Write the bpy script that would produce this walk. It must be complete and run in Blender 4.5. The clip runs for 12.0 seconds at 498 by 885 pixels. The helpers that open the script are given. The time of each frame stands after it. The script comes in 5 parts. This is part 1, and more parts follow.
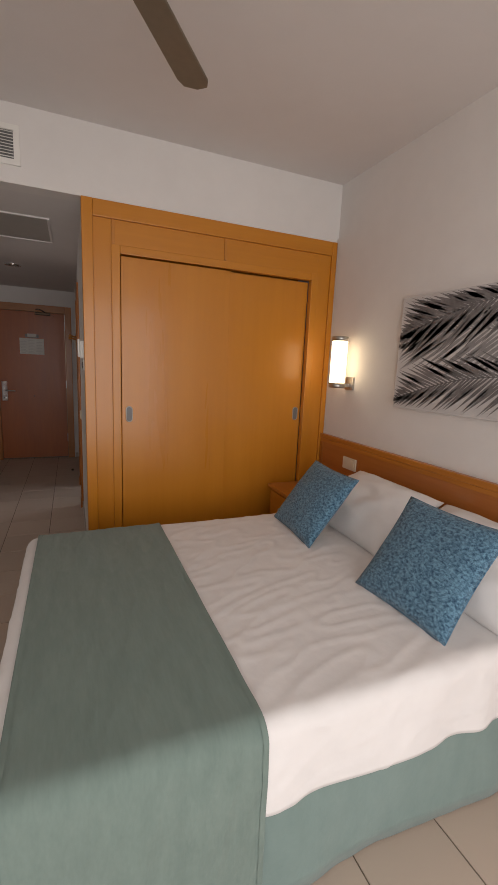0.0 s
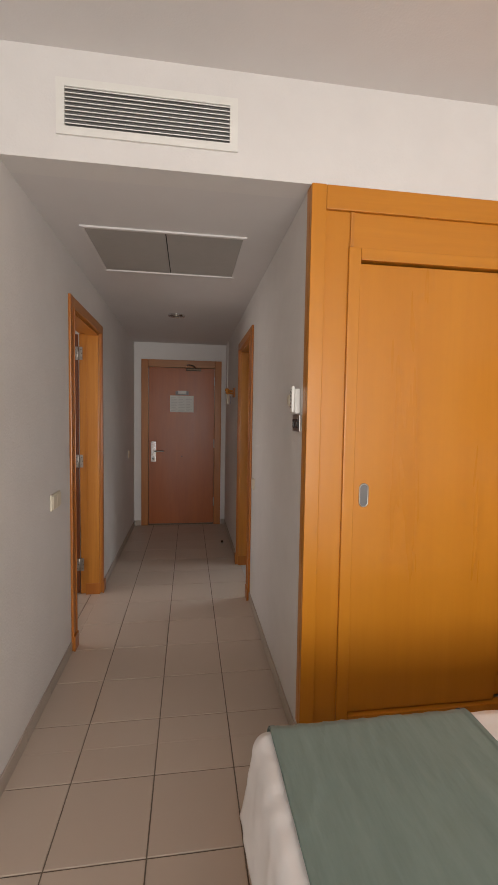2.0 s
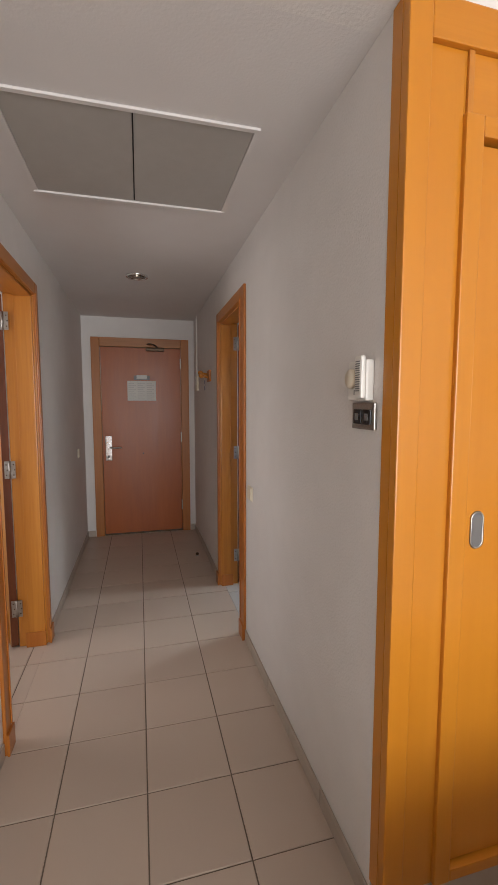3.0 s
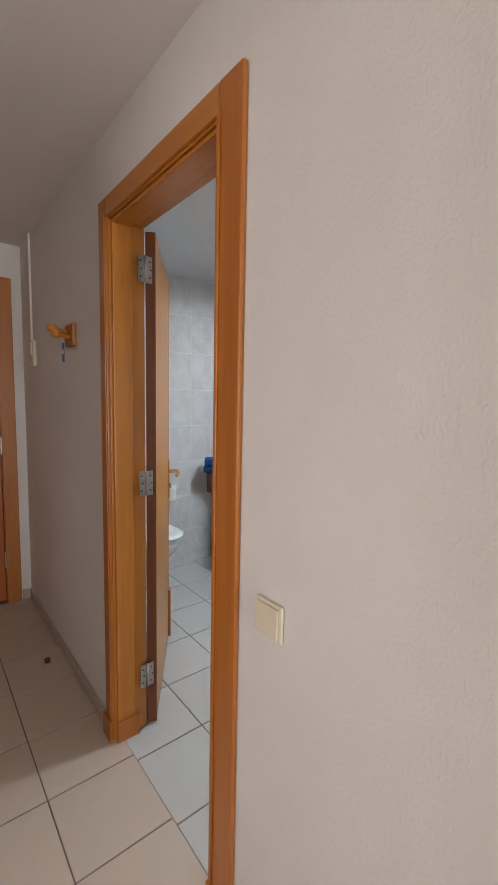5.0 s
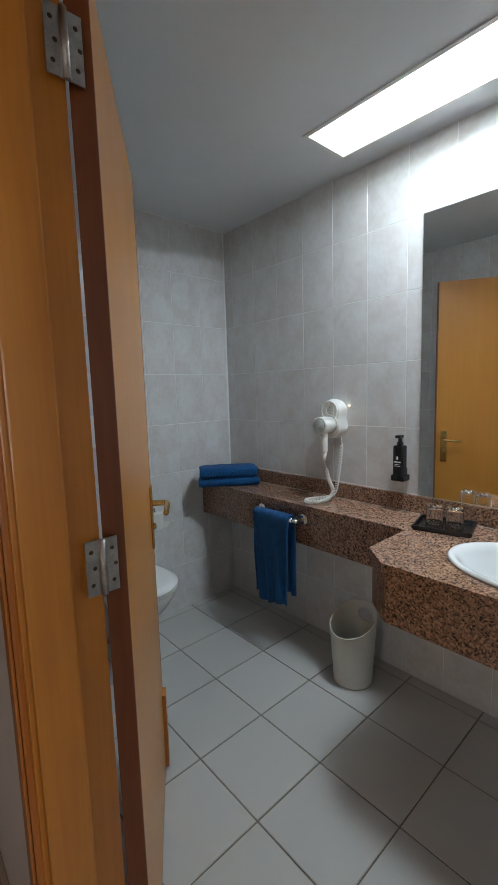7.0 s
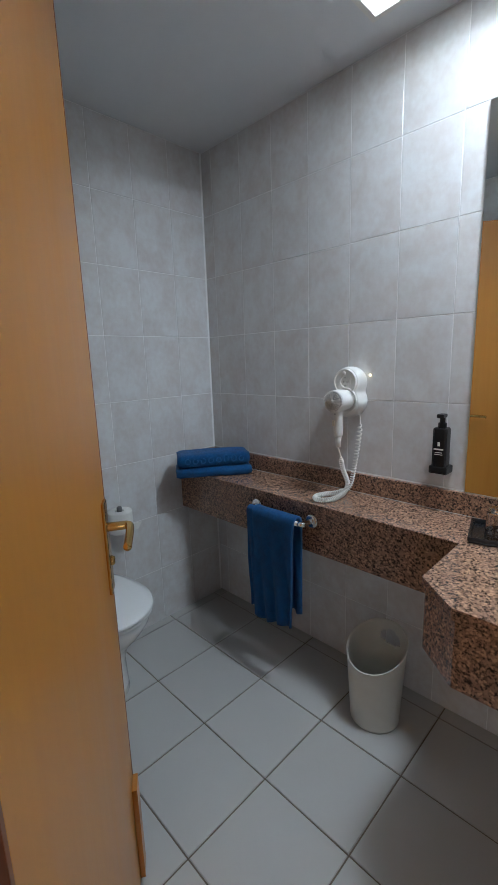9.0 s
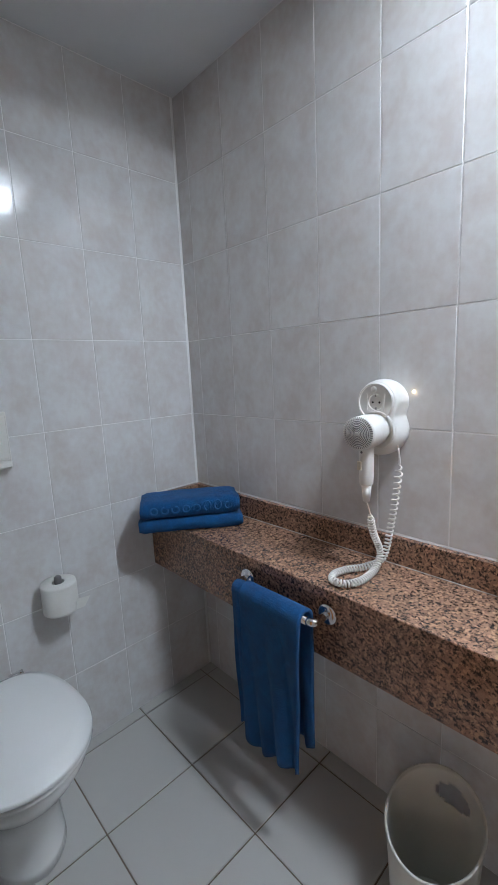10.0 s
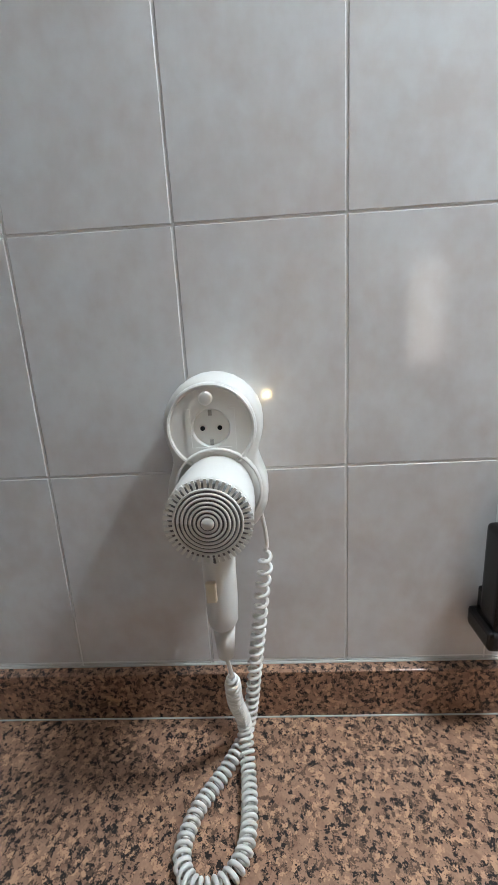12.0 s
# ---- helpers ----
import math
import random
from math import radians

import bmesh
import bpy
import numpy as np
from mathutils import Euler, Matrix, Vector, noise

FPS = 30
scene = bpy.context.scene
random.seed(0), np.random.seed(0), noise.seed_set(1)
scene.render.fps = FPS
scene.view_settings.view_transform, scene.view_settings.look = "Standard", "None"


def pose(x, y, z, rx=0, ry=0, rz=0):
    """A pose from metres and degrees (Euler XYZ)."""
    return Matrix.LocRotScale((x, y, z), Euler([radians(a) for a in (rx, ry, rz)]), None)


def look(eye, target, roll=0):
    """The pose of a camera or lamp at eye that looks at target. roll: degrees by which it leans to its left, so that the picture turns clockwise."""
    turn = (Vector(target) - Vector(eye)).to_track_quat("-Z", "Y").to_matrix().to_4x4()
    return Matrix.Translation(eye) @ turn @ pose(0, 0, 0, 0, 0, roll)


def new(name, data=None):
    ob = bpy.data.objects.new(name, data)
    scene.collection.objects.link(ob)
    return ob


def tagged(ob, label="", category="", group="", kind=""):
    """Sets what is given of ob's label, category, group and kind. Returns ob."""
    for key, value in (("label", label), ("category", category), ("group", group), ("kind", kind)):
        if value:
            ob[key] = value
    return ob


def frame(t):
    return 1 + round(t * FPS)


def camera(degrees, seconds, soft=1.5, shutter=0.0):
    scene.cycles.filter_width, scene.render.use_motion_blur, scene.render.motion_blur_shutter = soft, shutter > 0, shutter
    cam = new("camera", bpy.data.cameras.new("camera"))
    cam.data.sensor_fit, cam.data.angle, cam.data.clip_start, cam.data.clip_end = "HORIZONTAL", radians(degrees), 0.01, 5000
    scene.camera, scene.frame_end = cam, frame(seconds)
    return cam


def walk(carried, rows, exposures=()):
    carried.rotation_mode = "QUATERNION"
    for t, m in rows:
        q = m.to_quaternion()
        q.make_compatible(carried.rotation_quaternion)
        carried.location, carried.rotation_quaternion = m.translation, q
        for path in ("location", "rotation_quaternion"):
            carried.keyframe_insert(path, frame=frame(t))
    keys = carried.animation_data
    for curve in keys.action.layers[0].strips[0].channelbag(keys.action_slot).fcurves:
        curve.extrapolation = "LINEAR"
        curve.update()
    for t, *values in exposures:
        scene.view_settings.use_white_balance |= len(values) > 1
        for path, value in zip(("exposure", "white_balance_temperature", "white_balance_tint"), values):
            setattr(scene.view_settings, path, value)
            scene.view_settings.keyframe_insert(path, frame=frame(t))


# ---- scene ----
cam = camera(61.3, 12.0)
PATH = [
    (0, (0.549, 1.823, 1.454), (1.32, 3.634, 1.101), 2.6),
    (0.5, (0.422, 2.177, 1.454), (0.969, 4.082, 1.186), 1.1),
    (1, (0.336, 2.426, 1.458), (0.622, 4.399, 1.294), -1.0),
    (1.5, (0.281, 2.687, 1.458), (0.342, 4.682, 1.332), -0.1),
    (2, (0.145, 2.952, 1.443), (0.429, 4.928, 1.323), 0.9),
    (2.5, (0.044, 3.3, 1.428), (0.48, 5.246, 1.285), 0.7),
    (3, (0.02, 3.741, 1.451), (0.522, 5.668, 1.272), 0.0),
    (3.5, (-0.025, 4.163, 1.440), (0.779, 5.985, 1.252), 0.1),
    (3.7, (-0.015, 4.331, 1.414), (0.898, 6.101, 1.23), 0.0),
    (5.3, (0.063, 5.575, 1.426), (1.32, 7.116, 1.221), 1.4),
    (5.5, (0.093, 5.691, 1.422), (1.347, 7.235, 1.219), 1.6),
    (6, (0.187, 5.943, 1.419), (1.474, 7.457, 1.197), 0.4),
    (6.5, (0.337, 6.128, 1.404), (1.654, 7.615, 1.177), -1.0),
    (7, (0.487, 6.238, 1.378), (1.801, 7.727, 1.138), -1.7),
    (7.2, (0.525, 6.258, 1.379), (1.823, 7.756, 1.115), -1.6),
    (8.8, (0.678, 6.603, 1.384), (2.057, 7.992, 0.981), -2.0),
    (9, (0.768, 6.651, 1.364), (2.146, 8.049, 0.982), -1.9),
    (9.5, (1.008, 6.802, 1.39), (2.392, 8.203, 1.041), -2.2),
    (10, (1.222, 7.001, 1.37), (2.572, 8.435, 1.026), -2.7),
    (10.5, (1.453, 7.173, 1.371), (2.793, 8.616, 1.018), -4.5),
    (11, (1.628, 7.312, 1.361), (3.012, 8.711, 1.004), -3.5),
    (11.5, (1.718, 7.418, 1.355), (3.448, 8.348, 0.979), -1.4),
    (12, (1.758, 7.499, 1.367), (3.693, 7.596, 0.87), -3.3),
]
EXPOSURES = [(0.0, -0.45, 6450, 14), (0.5, -0.1, 6450, 13), (1.0, 0.2, 6400, 12), (1.5, 0.4, 6400, 12), (2.0, 0.45, 6400, 11), (2.5, 0.5, 6300, 10), (3.0, 0.85, 6200, 11), (3.5, 1.1, 5800, 9), (5.5, 1.35, 6300, 10),
             (6.0, 1.35, 6050, 8), (6.5, 1.2, 5950, 6), (7.0, 0.62, 6050, 6), (9.0, 0.62, 5850, 9), (10.0, 1.02, 5950, 12), (10.5, 1.22, 6050, 11), (11.0, 1.2, 6200, 10), (11.5, 1.15, 6200, 9), (12.0, 0.95, 6200, 9)]
walk(cam, [(t, look(eye, target, roll)) for t, eye, target, roll in PATH], EXPOSURES)

# ---- world and large lights ----
world = bpy.data.worlds.new("sky")
scene.world = world
world.use_nodes = True
sky = world.node_tree.nodes.new("ShaderNodeTexSky")
sky.sky_type, sky.sun_disc, sky.sun_elevation, sky.sun_rotation = "NISHITA", False, radians(50), radians(0)
world.node_tree.links.new(sky.outputs[0], world.node_tree.nodes["Background"].inputs[0])
world.node_tree.nodes["Background"].inputs[1].default_value = 0.05


def area_lamp(name, m, w, h, energy, colour):
    data = bpy.data.lights.new(name, "AREA")
    data.shape, data.size, data.size_y, data.energy, data.color = "RECTANGLE", w, h, energy, colour
    ob = new(name, data)
    ob.matrix_world = m
    return ob


# daylight through the balcony door behind the start of the walk
area_lamp("daylight", look((0.75, 0.09, 1.25), (0.75, 3.0, 1.25)), 2.3, 2.2, 90, (1.0, 0.965, 0.925))
# added fill that lifts the dim corridor, set at an unseen side room window
area_lamp("corridor_fill", look((-1.96, 6.0, 1.5), (0, 6.0, 1.3)), 0.9, 1.1, 8, (1.0, 0.91, 0.84))
# the louvred fluorescent ceiling light of the bathroom
area_lamp("tube_light", look((2.0275, 6.805, 2.505), (2.0275, 6.805, 0)), 1.2, 0.2, 62, (0.84, 0.93, 1.0))


# ---- materials ----
def mat(name, base, rough=0.5, metal=0.0, dark=None, scale=(8, 8, 8), detail=4, amount=1.0, bump=0.0, bump_scale=60, coat=0.0,
        spots=None, emission=0.0, transmission=0.0, per_object=0.0, ior=1.45, sheen=0.0, bump_vec=(1, 1, 1), rough_var=0.08):
    m = bpy.data.materials.new(name)
    m.use_nodes = True
    nt = m.node_tree
    b = nt.nodes["Principled BSDF"]
    L = nt.links.new
    b.inputs["Base Color"].default_value = (*base, 1)
    b.inputs["Roughness"].default_value = rough
    b.inputs["Metallic"].default_value = metal
    b.inputs["Coat Weight"].default_value = coat
    b.inputs["Coat Roughness"].default_value = 0.12
    b.inputs["Transmission Weight"].default_value = transmission
    b.inputs["IOR"].default_value = ior
    b.inputs["Sheen Weight"].default_value = sheen
    tc = nt.nodes.new("ShaderNodeTexCoord")
    if dark:
        mp = nt.nodes.new("ShaderNodeMapping")
        mp.inputs["Scale"].default_value = scale
        L(tc.outputs["Object"], mp.inputs[0])
        info = nt.nodes.new("ShaderNodeObjectInfo")
        off = nt.nodes.new("ShaderNodeVectorMath")
        off.operation = "MULTIPLY"
        comb = nt.nodes.new("ShaderNodeCombineXYZ")
        for i in range(3):
            L(info.outputs["Random"], comb.inputs[i])
        L(comb.outputs[0], off.inputs[0])
        off.inputs[1].default_value = (37, 53, 71) if per_object else (0, 0, 0)
        L(off.outputs[0], mp.inputs[1])
        n1 = nt.nodes.new("ShaderNodeTexNoise")
        n1.inputs["Scale"].default_value, n1.inputs["Detail"].default_value, n1.inputs["Distortion"].default_value = 1.0, detail, 0.4
        L(mp.outputs[0], n1.inputs["Vector"])
        n2 = nt.nodes.new("ShaderNodeTexNoise")
        n2.inputs["Scale"].default_value, n2.inputs["Detail"].default_value = 5.0, 3
        L(mp.outputs[0], n2.inputs["Vector"])
        mixf = nt.nodes.new("ShaderNodeMath")
        mixf.operation = "MULTIPLY_ADD"
        L(n2.outputs[0], mixf.inputs[0])
        mixf.inputs[1].default_value = 0.35
        ma = nt.nodes.new("ShaderNodeMath")
        ma.operation = "MULTIPLY"
        L(n1.outputs[0], ma.inputs[0])
        ma.inputs[1].default_value = 0.65
        L(ma.outputs[0], mixf.inputs[2])
        ramp = nt.nodes.new("ShaderNodeValToRGB")
        ramp.color_ramp.elements[0].position, ramp.color_ramp.elements[1].position = 0.5 - 0.16 / max(amount, 0.01), 0.5 + 0.16 / max(amount, 0.01)
        ramp.color_ramp.elements[0].color, ramp.color_ramp.elements[1].color = (*dark, 1), (*base, 1)
        L(mixf.outputs[0], ramp.inputs[0])
        out = ramp.outputs[0]
        if spots:
            for thr, colour, sc in spots:
                v = nt.nodes.new("ShaderNodeTexVoronoi")
                v.inputs["Scale"].default_value = sc
                wob = nt.nodes.new("ShaderNodeVectorMath")
                wob.operation = "MULTIPLY_ADD"
                L(n2.outputs["Color"], wob.inputs[0])
                wob.inputs[1].default_value = (0.012, 0.012, 0.012)
                L(tc.outputs["Object"], wob.inputs[2])
                L(wob.outputs[0], v.inputs["Vector"])
                r2 = nt.nodes.new("ShaderNodeValToRGB")
                r2.color_ramp.interpolation = "CONSTANT"
                r2.color_ramp.elements[0].color, r2.color_ramp.elements[1].color = (1, 1, 1, 1), (0, 0, 0, 1)
                r2.color_ramp.elements[1].position = thr
                sep = nt.nodes.new("ShaderNodeSeparateColor")
                L(v.outputs["Color"], sep.inputs[0])
                L(sep.outputs[0], r2.inputs[0])
                mx = nt.nodes.new("ShaderNodeMixRGB")
                L(r2.outputs[0], mx.inputs[0])
                L(out, mx.inputs[1])
                mx.inputs[2].default_value = (*colour, 1)
                out = mx.outputs[0]
        if per_object:
            hs = nt.nodes.new("ShaderNodeHueSaturation")
            mr = nt.nodes.new("ShaderNodeMapRange")
            mr.inputs[3].default_value, mr.inputs[4].default_value = 1 - per_object, 1 + per_object
            L(info.outputs["Random"], mr.inputs[0])
            L(mr.outputs[0], hs.inputs["Value"])
            L(out, hs.inputs["Color"])
            out = hs.outputs[0]
        L(out, b.inputs["Base Color"])
        rr = nt.nodes.new("ShaderNodeMapRange")
        rr.inputs[3].default_value, rr.inputs[4].default_value = max(rough - rough_var, 0.02), min(rough + rough_var, 1)
        L(n1.outputs[0], rr.inputs[0])
        L(rr.outputs[0], b.inputs["Roughness"])
    if bump:
        mpb = nt.nodes.new("ShaderNodeMapping")
        mpb.inputs["Scale"].default_value = bump_vec
        L(tc.outputs["Object"], mpb.inputs[0])
        nb = nt.nodes.new("ShaderNodeTexNoise")
        nb.inputs["Scale"].default_value, nb.inputs["Detail"].default_value = bump_scale, 3
        L(mpb.outputs[0], nb.inputs["Vector"])
        bp = nt.nodes.new("ShaderNodeBump")
        bp.inputs["Strength"].default_value, bp.inputs["Distance"].default_value = bump, 0.004
        L(nb.outputs[0], bp.inputs["Height"])
        L(bp.outputs[0], b.inputs["Normal"])
    if emission:
        b.inputs["Emission Color"].default_value = (*base, 1)
        b.inputs["Emission Strength"].default_value = emission
    return m


PLASTER = mat("white_plaster", (0.74, 0.71, 0.68), 0.85, dark=(0.70, 0.67, 0.64), scale=(2, 2, 2), bump=0.2, bump_scale=110)
PLASTER_LOW = mat("rough_white_plaster", (0.74, 0.71, 0.68), 0.8, dark=(0.69, 0.66, 0.63), scale=(1.6, 1.6, 1.6), bump=0.42, bump_scale=150, bump_vec=(1, 1, 0.75))
CEIL = mat("ceiling_paint", (0.72, 0.69, 0.67), 0.9, dark=(0.69, 0.66, 0.64), scale=(1.5, 1.5, 1.5), bump=0.15, bump_scale=120)
BCEIL = mat("bathroom_ceiling_paint", (0.74, 0.75, 0.75), 0.85, dark=(0.70, 0.71, 0.72), scale=(1.5, 1.5, 1.5), bump=0.1, bump_scale=120)
WOOD = mat("honey_beech_veneer", (0.575, 0.225, 0.018), 0.30, dark=(0.49, 0.178, 0.012), scale=(7, 7, 0.5), amount=0.55, coat=0.12, bump=0.05, bump_scale=140, bump_vec=(1, 1, 0.05))
WOODH = mat("honey_beech_rail", (0.575, 0.225, 0.018), 0.36, dark=(0.48, 0.172, 0.012), scale=(0.9, 14, 22), amount=0.55, coat=0.12)
WOODY = mat("honey_beech_crosspiece", (0.54, 0.20, 0.03), 0.36, dark=(0.41, 0.14, 0.018), scale=(22, 0.9, 22), amount=0.7, coat=0.25)
FRAMEW = mat("orange_varnished_pine", (0.48, 0.165, 0.022), 0.36, dark=(0.35, 0.105, 0.012), scale=(20, 20, 0.8), amount=0.75, coat=0.3, bump=0.06, bump_scale=110, bump_vec=(1, 1, 0.05))
JAMBW = mat("light_varnished_pine", (0.56, 0.225, 0.028), 0.36, dark=(0.43, 0.15, 0.016), scale=(26, 26, 1.0), amount=0.8, coat=0.3)
LEAFW = mat("door_veneer", (0.56, 0.24, 0.04), 0.4, dark=(0.48, 0.19, 0.026), scale=(12, 12, 0.8), amount=0.6, coat=0.2)
EDGEW = mat("dark_door_lipping", (0.21, 0.058, 0.014), 0.4, dark=(0.14, 0.036, 0.009), scale=(20, 20, 1.0), coat=0.2)
ENTRYW = mat("reddish_sapele_veneer", (0.42, 0.112, 0.018), 0.36, dark=(0.32, 0.076, 0.011), scale=(9, 9, 0.9), amount=0.6, coat=0.0, bump=0.05, bump_scale=60)
ENTRYF = mat("reddish_door_frame_wood", (0.46, 0.17, 0.035), 0.4, dark=(0.35, 0.12, 0.022), scale=(16, 16, 0.9), amount=0.7, coat=0.15)
FLOORT = mat("beige_floor_tile", (0.52, 0.425, 0.345), 0.31, dark=(0.513, 0.418, 0.338), scale=(3, 3, 3), detail=0, amount=0.4, per_object=0.03, rough_var=0.01)
GROUT = mat("floor_grout", (0.21, 0.165, 0.125), 0.9, dark=(0.15, 0.12, 0.09), scale=(6, 6, 6), bump=0.3)
SKIRTT = mat("beige_skirting_tile", (0.46, 0.39, 0.325), 0.35, dark=(0.41, 0.345, 0.285), scale=(5, 5, 5), per_object=0.05)
BFLOORT = mat("pale_grey_floor_tile", (0.50, 0.487, 0.46), 0.29, dark=(0.492, 0.479, 0.452), scale=(3, 3, 3), detail=0, amount=0.4, per_object=0.025, rough_var=0.01)
WALLT = mat("marbled_wall_tile", (0.71, 0.705, 0.695), 0.12, dark=(0.625, 0.585, 0.56), scale=(10, 8, 8), detail=6, amount=1.25, per_object=0.02, bump=0.02, bump_scale=14)
SEAL = mat("grey_sealant", (0.55, 0.53, 0.50), 0.6)
WGROUT = mat("white_grout", (0.86, 0.85, 0.83), 0.8, dark=(0.80, 0.79, 0.77), scale=(6, 6, 6))
GRANITE = mat("pink_brown_granite", (0.40, 0.235, 0.155), 0.15, dark=(0.24, 0.135, 0.09), scale=(75, 75, 75), amount=1.0,
              spots=[(0.25, (0.12, 0.075, 0.053), 225), (0.17, (0.36, 0.31, 0.26), 220), (0.20, (0.032, 0.026, 0.023), 220), (0.15, (0.50, 0.29, 0.18), 190)], coat=0.25)
TOWEL = mat("blue_terry", (0.006, 0.095, 0.27), 0.95, dark=(0.004, 0.055, 0.175), scale=(30, 30, 30), bump=1.0, bump_scale=420, sheen=0.05)
TOWELB = mat("pale_blue_woven_band", (0.02, 0.125, 0.32), 0.95, dark=(0.013, 0.10, 0.27), scale=(60, 60, 60), bump=0.8, bump_scale=500, sheen=0.05)
CUSHION = mat("blue_woven_fabric", (0.16, 0.31, 0.42), 0.9, dark=(0.015, 0.06, 0.115), scale=(105, 75, 105), detail=2, amount=1.25, bump=0.9, bump_scale=230, sheen=0.2)
LINEN = mat("white_cotton_sheet", (0.80, 0.775, 0.755), 0.85, dark=(0.76, 0.735, 0.715), scale=(4, 4, 4), bump=0.25, bump_scale=26, sheen=0.1)
RUNNER = mat("sage_green_cloth", (0.185, 0.245, 0.215), 0.9, dark=(0.145, 0.20, 0.175), scale=(24, 4, 9), amount=0.8, bump=0.35, bump_scale=42, bump_vec=(2, 0.5, 1), sheen=0.2)
SKIRT = mat("grey_green_bed_skirt", (0.20, 0.275, 0.255), 0.9, dark=(0.17, 0.24, 0.22), scale=(5, 5, 2), bump=0.25, bump_scale=50, sheen=0.2)
CHROME = mat("chrome", (0.80, 0.80, 0.80), 0.12, 1.0)
STEEL = mat("brushed_steel", (0.52, 0.50, 0.47), 0.38, 1.0, dark=(0.36, 0.34, 0.31), scale=(40, 40, 40))
BRASS = mat("worn_brass", (0.72, 0.48, 0.17), 0.18, 1.0, dark=(0.58, 0.36, 0.11), scale=(30, 30, 30))
BRONZE = mat("dark_bronze", (0.10, 0.07, 0.045), 0.4, 0.8)
WPLASTIC = mat("white_plastic", (0.78, 0.76, 0.71), 0.38, dark=(0.75, 0.73, 0.68), scale=(10, 10, 10))
CREAM = mat("cream_plastic", (0.74, 0.67, 0.53), 0.4, dark=(0.70, 0.62, 0.48), scale=(15, 15, 15))
GPLASTIC = mat("grey_plastic", (0.16, 0.155, 0.15), 0.4)
BLACK = mat("black_plastic", (0.012, 0.012, 0.013), 0.25)
# near-black that paints shade in the hatch joint and inside the wardrobe
GAPSHADE = mat("painted_gap_shade", (0.02, 0.02, 0.02), 0.9)
# dark grey that paints the shade behind the vent slats
VENTSHADE = mat("vent_slot_shade", (0.16, 0.155, 0.15), 0.9)
CERAMIC = mat("white_ceramic", (0.82, 0.82, 0.80), 0.08, coat=0.4)
BINW = mat("off_white_bin_plastic", (0.66, 0.65, 0.59), 0.4, dark=(0.62, 0.61, 0.55), scale=(6, 6, 6))
MIRROR = mat("mirror_silver", (0.88, 0.90, 0.89), 0.015, 1.0)
GLASS = mat("clear_glass", (1, 1, 1), 0.02, transmission=1.0)
PAPER = mat("paper", (0.78, 0.77, 0.72), 0.8, dark=(0.73, 0.72, 0.67), scale=(20, 20, 20))
PRINT = mat("printed_text", (0.56, 0.55, 0.52), 0.8)
CANVAS = mat("white_canvas", (0.60, 0.58, 0.565), 0.85, dark=(0.55, 0.53, 0.515), scale=(3, 3, 3), bump=0.2, bump_scale=300)
FROND = mat("printed_dark_leaf", (0.24, 0.225, 0.22), 0.85, dark=(0.13, 0.12, 0.118), scale=(8, 8, 8))
FROND2 = mat("printed_grey_leaf", (0.34, 0.325, 0.32), 0.85, dark=(0.24, 0.23, 0.225), scale=(8, 8, 8))
HATCH = mat("grey_hatch_panel", (0.43, 0.41, 0.38), 0.7, dark=(0.40, 0.38, 0.35), scale=(4, 4, 4))
FANW = mat("grey_brown_fan_blade", (0.20, 0.165, 0.12), 0.5, dark=(0.16, 0.13, 0.095), scale=(6, 6, 6))
SHADE = mat("lit_opal_glass", (1.0, 0.80, 0.50), 0.3, emission=5.0)
TUBE = mat("lit_diffuser", (0.88, 0.95, 1.0), 0.4, emission=3.2)
NIGHT = mat("warm_pilot_light", (1.0, 0.80, 0.45), 0.4, emission=14.0)
DOWNL = mat("spot_reflector", (0.55, 0.5, 0.42), 0.25, 1.0)
BLUETAG = mat("blue_tag", (0.05, 0.13, 0.27), 0.5)


# ---- mesh helpers ----
def mesh_from(bm, name, material):
    me = bpy.data.meshes.new(name)
    bm.to_mesh(me)
    bm.free()
    me.materials.append(material)
    return me


BASE = {}


def thing(name, loc, label="", category="", group="", kind=""):
    ob = new(name)
    ob.location = loc
    ob.empty_display_size = 0.05
    BASE[ob] = Vector(loc)
    return tagged(ob, label, category, group, kind)


def solid(name, bm, material, label="", category="", kind="", smooth=False):
    """A thing or a piece of the setting that is one mesh, built in world metres."""
    xs = [v.co.copy() for v in bm.verts]
    lo = Vector((min(c.x for c in xs), min(c.y for c in xs), min(c.z for c in xs)))
    hi = Vector((max(c.x for c in xs), max(c.y for c in xs), max(c.z for c in xs)))
    base = Vector(((lo.x + hi.x) / 2, (lo.y + hi.y) / 2, lo.z))
    bmesh.ops.translate(bm, verts=bm.verts[:], vec=-base)
    if smooth:
        for f in bm.faces:
            f.smooth = True
    ob = new(name, mesh_from(bm, name, material))
    ob.location = base
    BASE[ob] = base
    return tagged(ob, label, category, "", kind)


def part(name, bm, material, parent, label="", smooth=False):
    """One mesh, built in world metres, as a part of parent."""
    base = BASE[parent]
    bmesh.ops.translate(bm, verts=bm.verts[:], vec=-base)
    if smooth:
        for f in bm.faces:
            f.smooth = True
    ob = new(name, mesh_from(bm, name, material))
    ob.parent = parent
    BASE[ob] = base
    return tagged(ob, label)


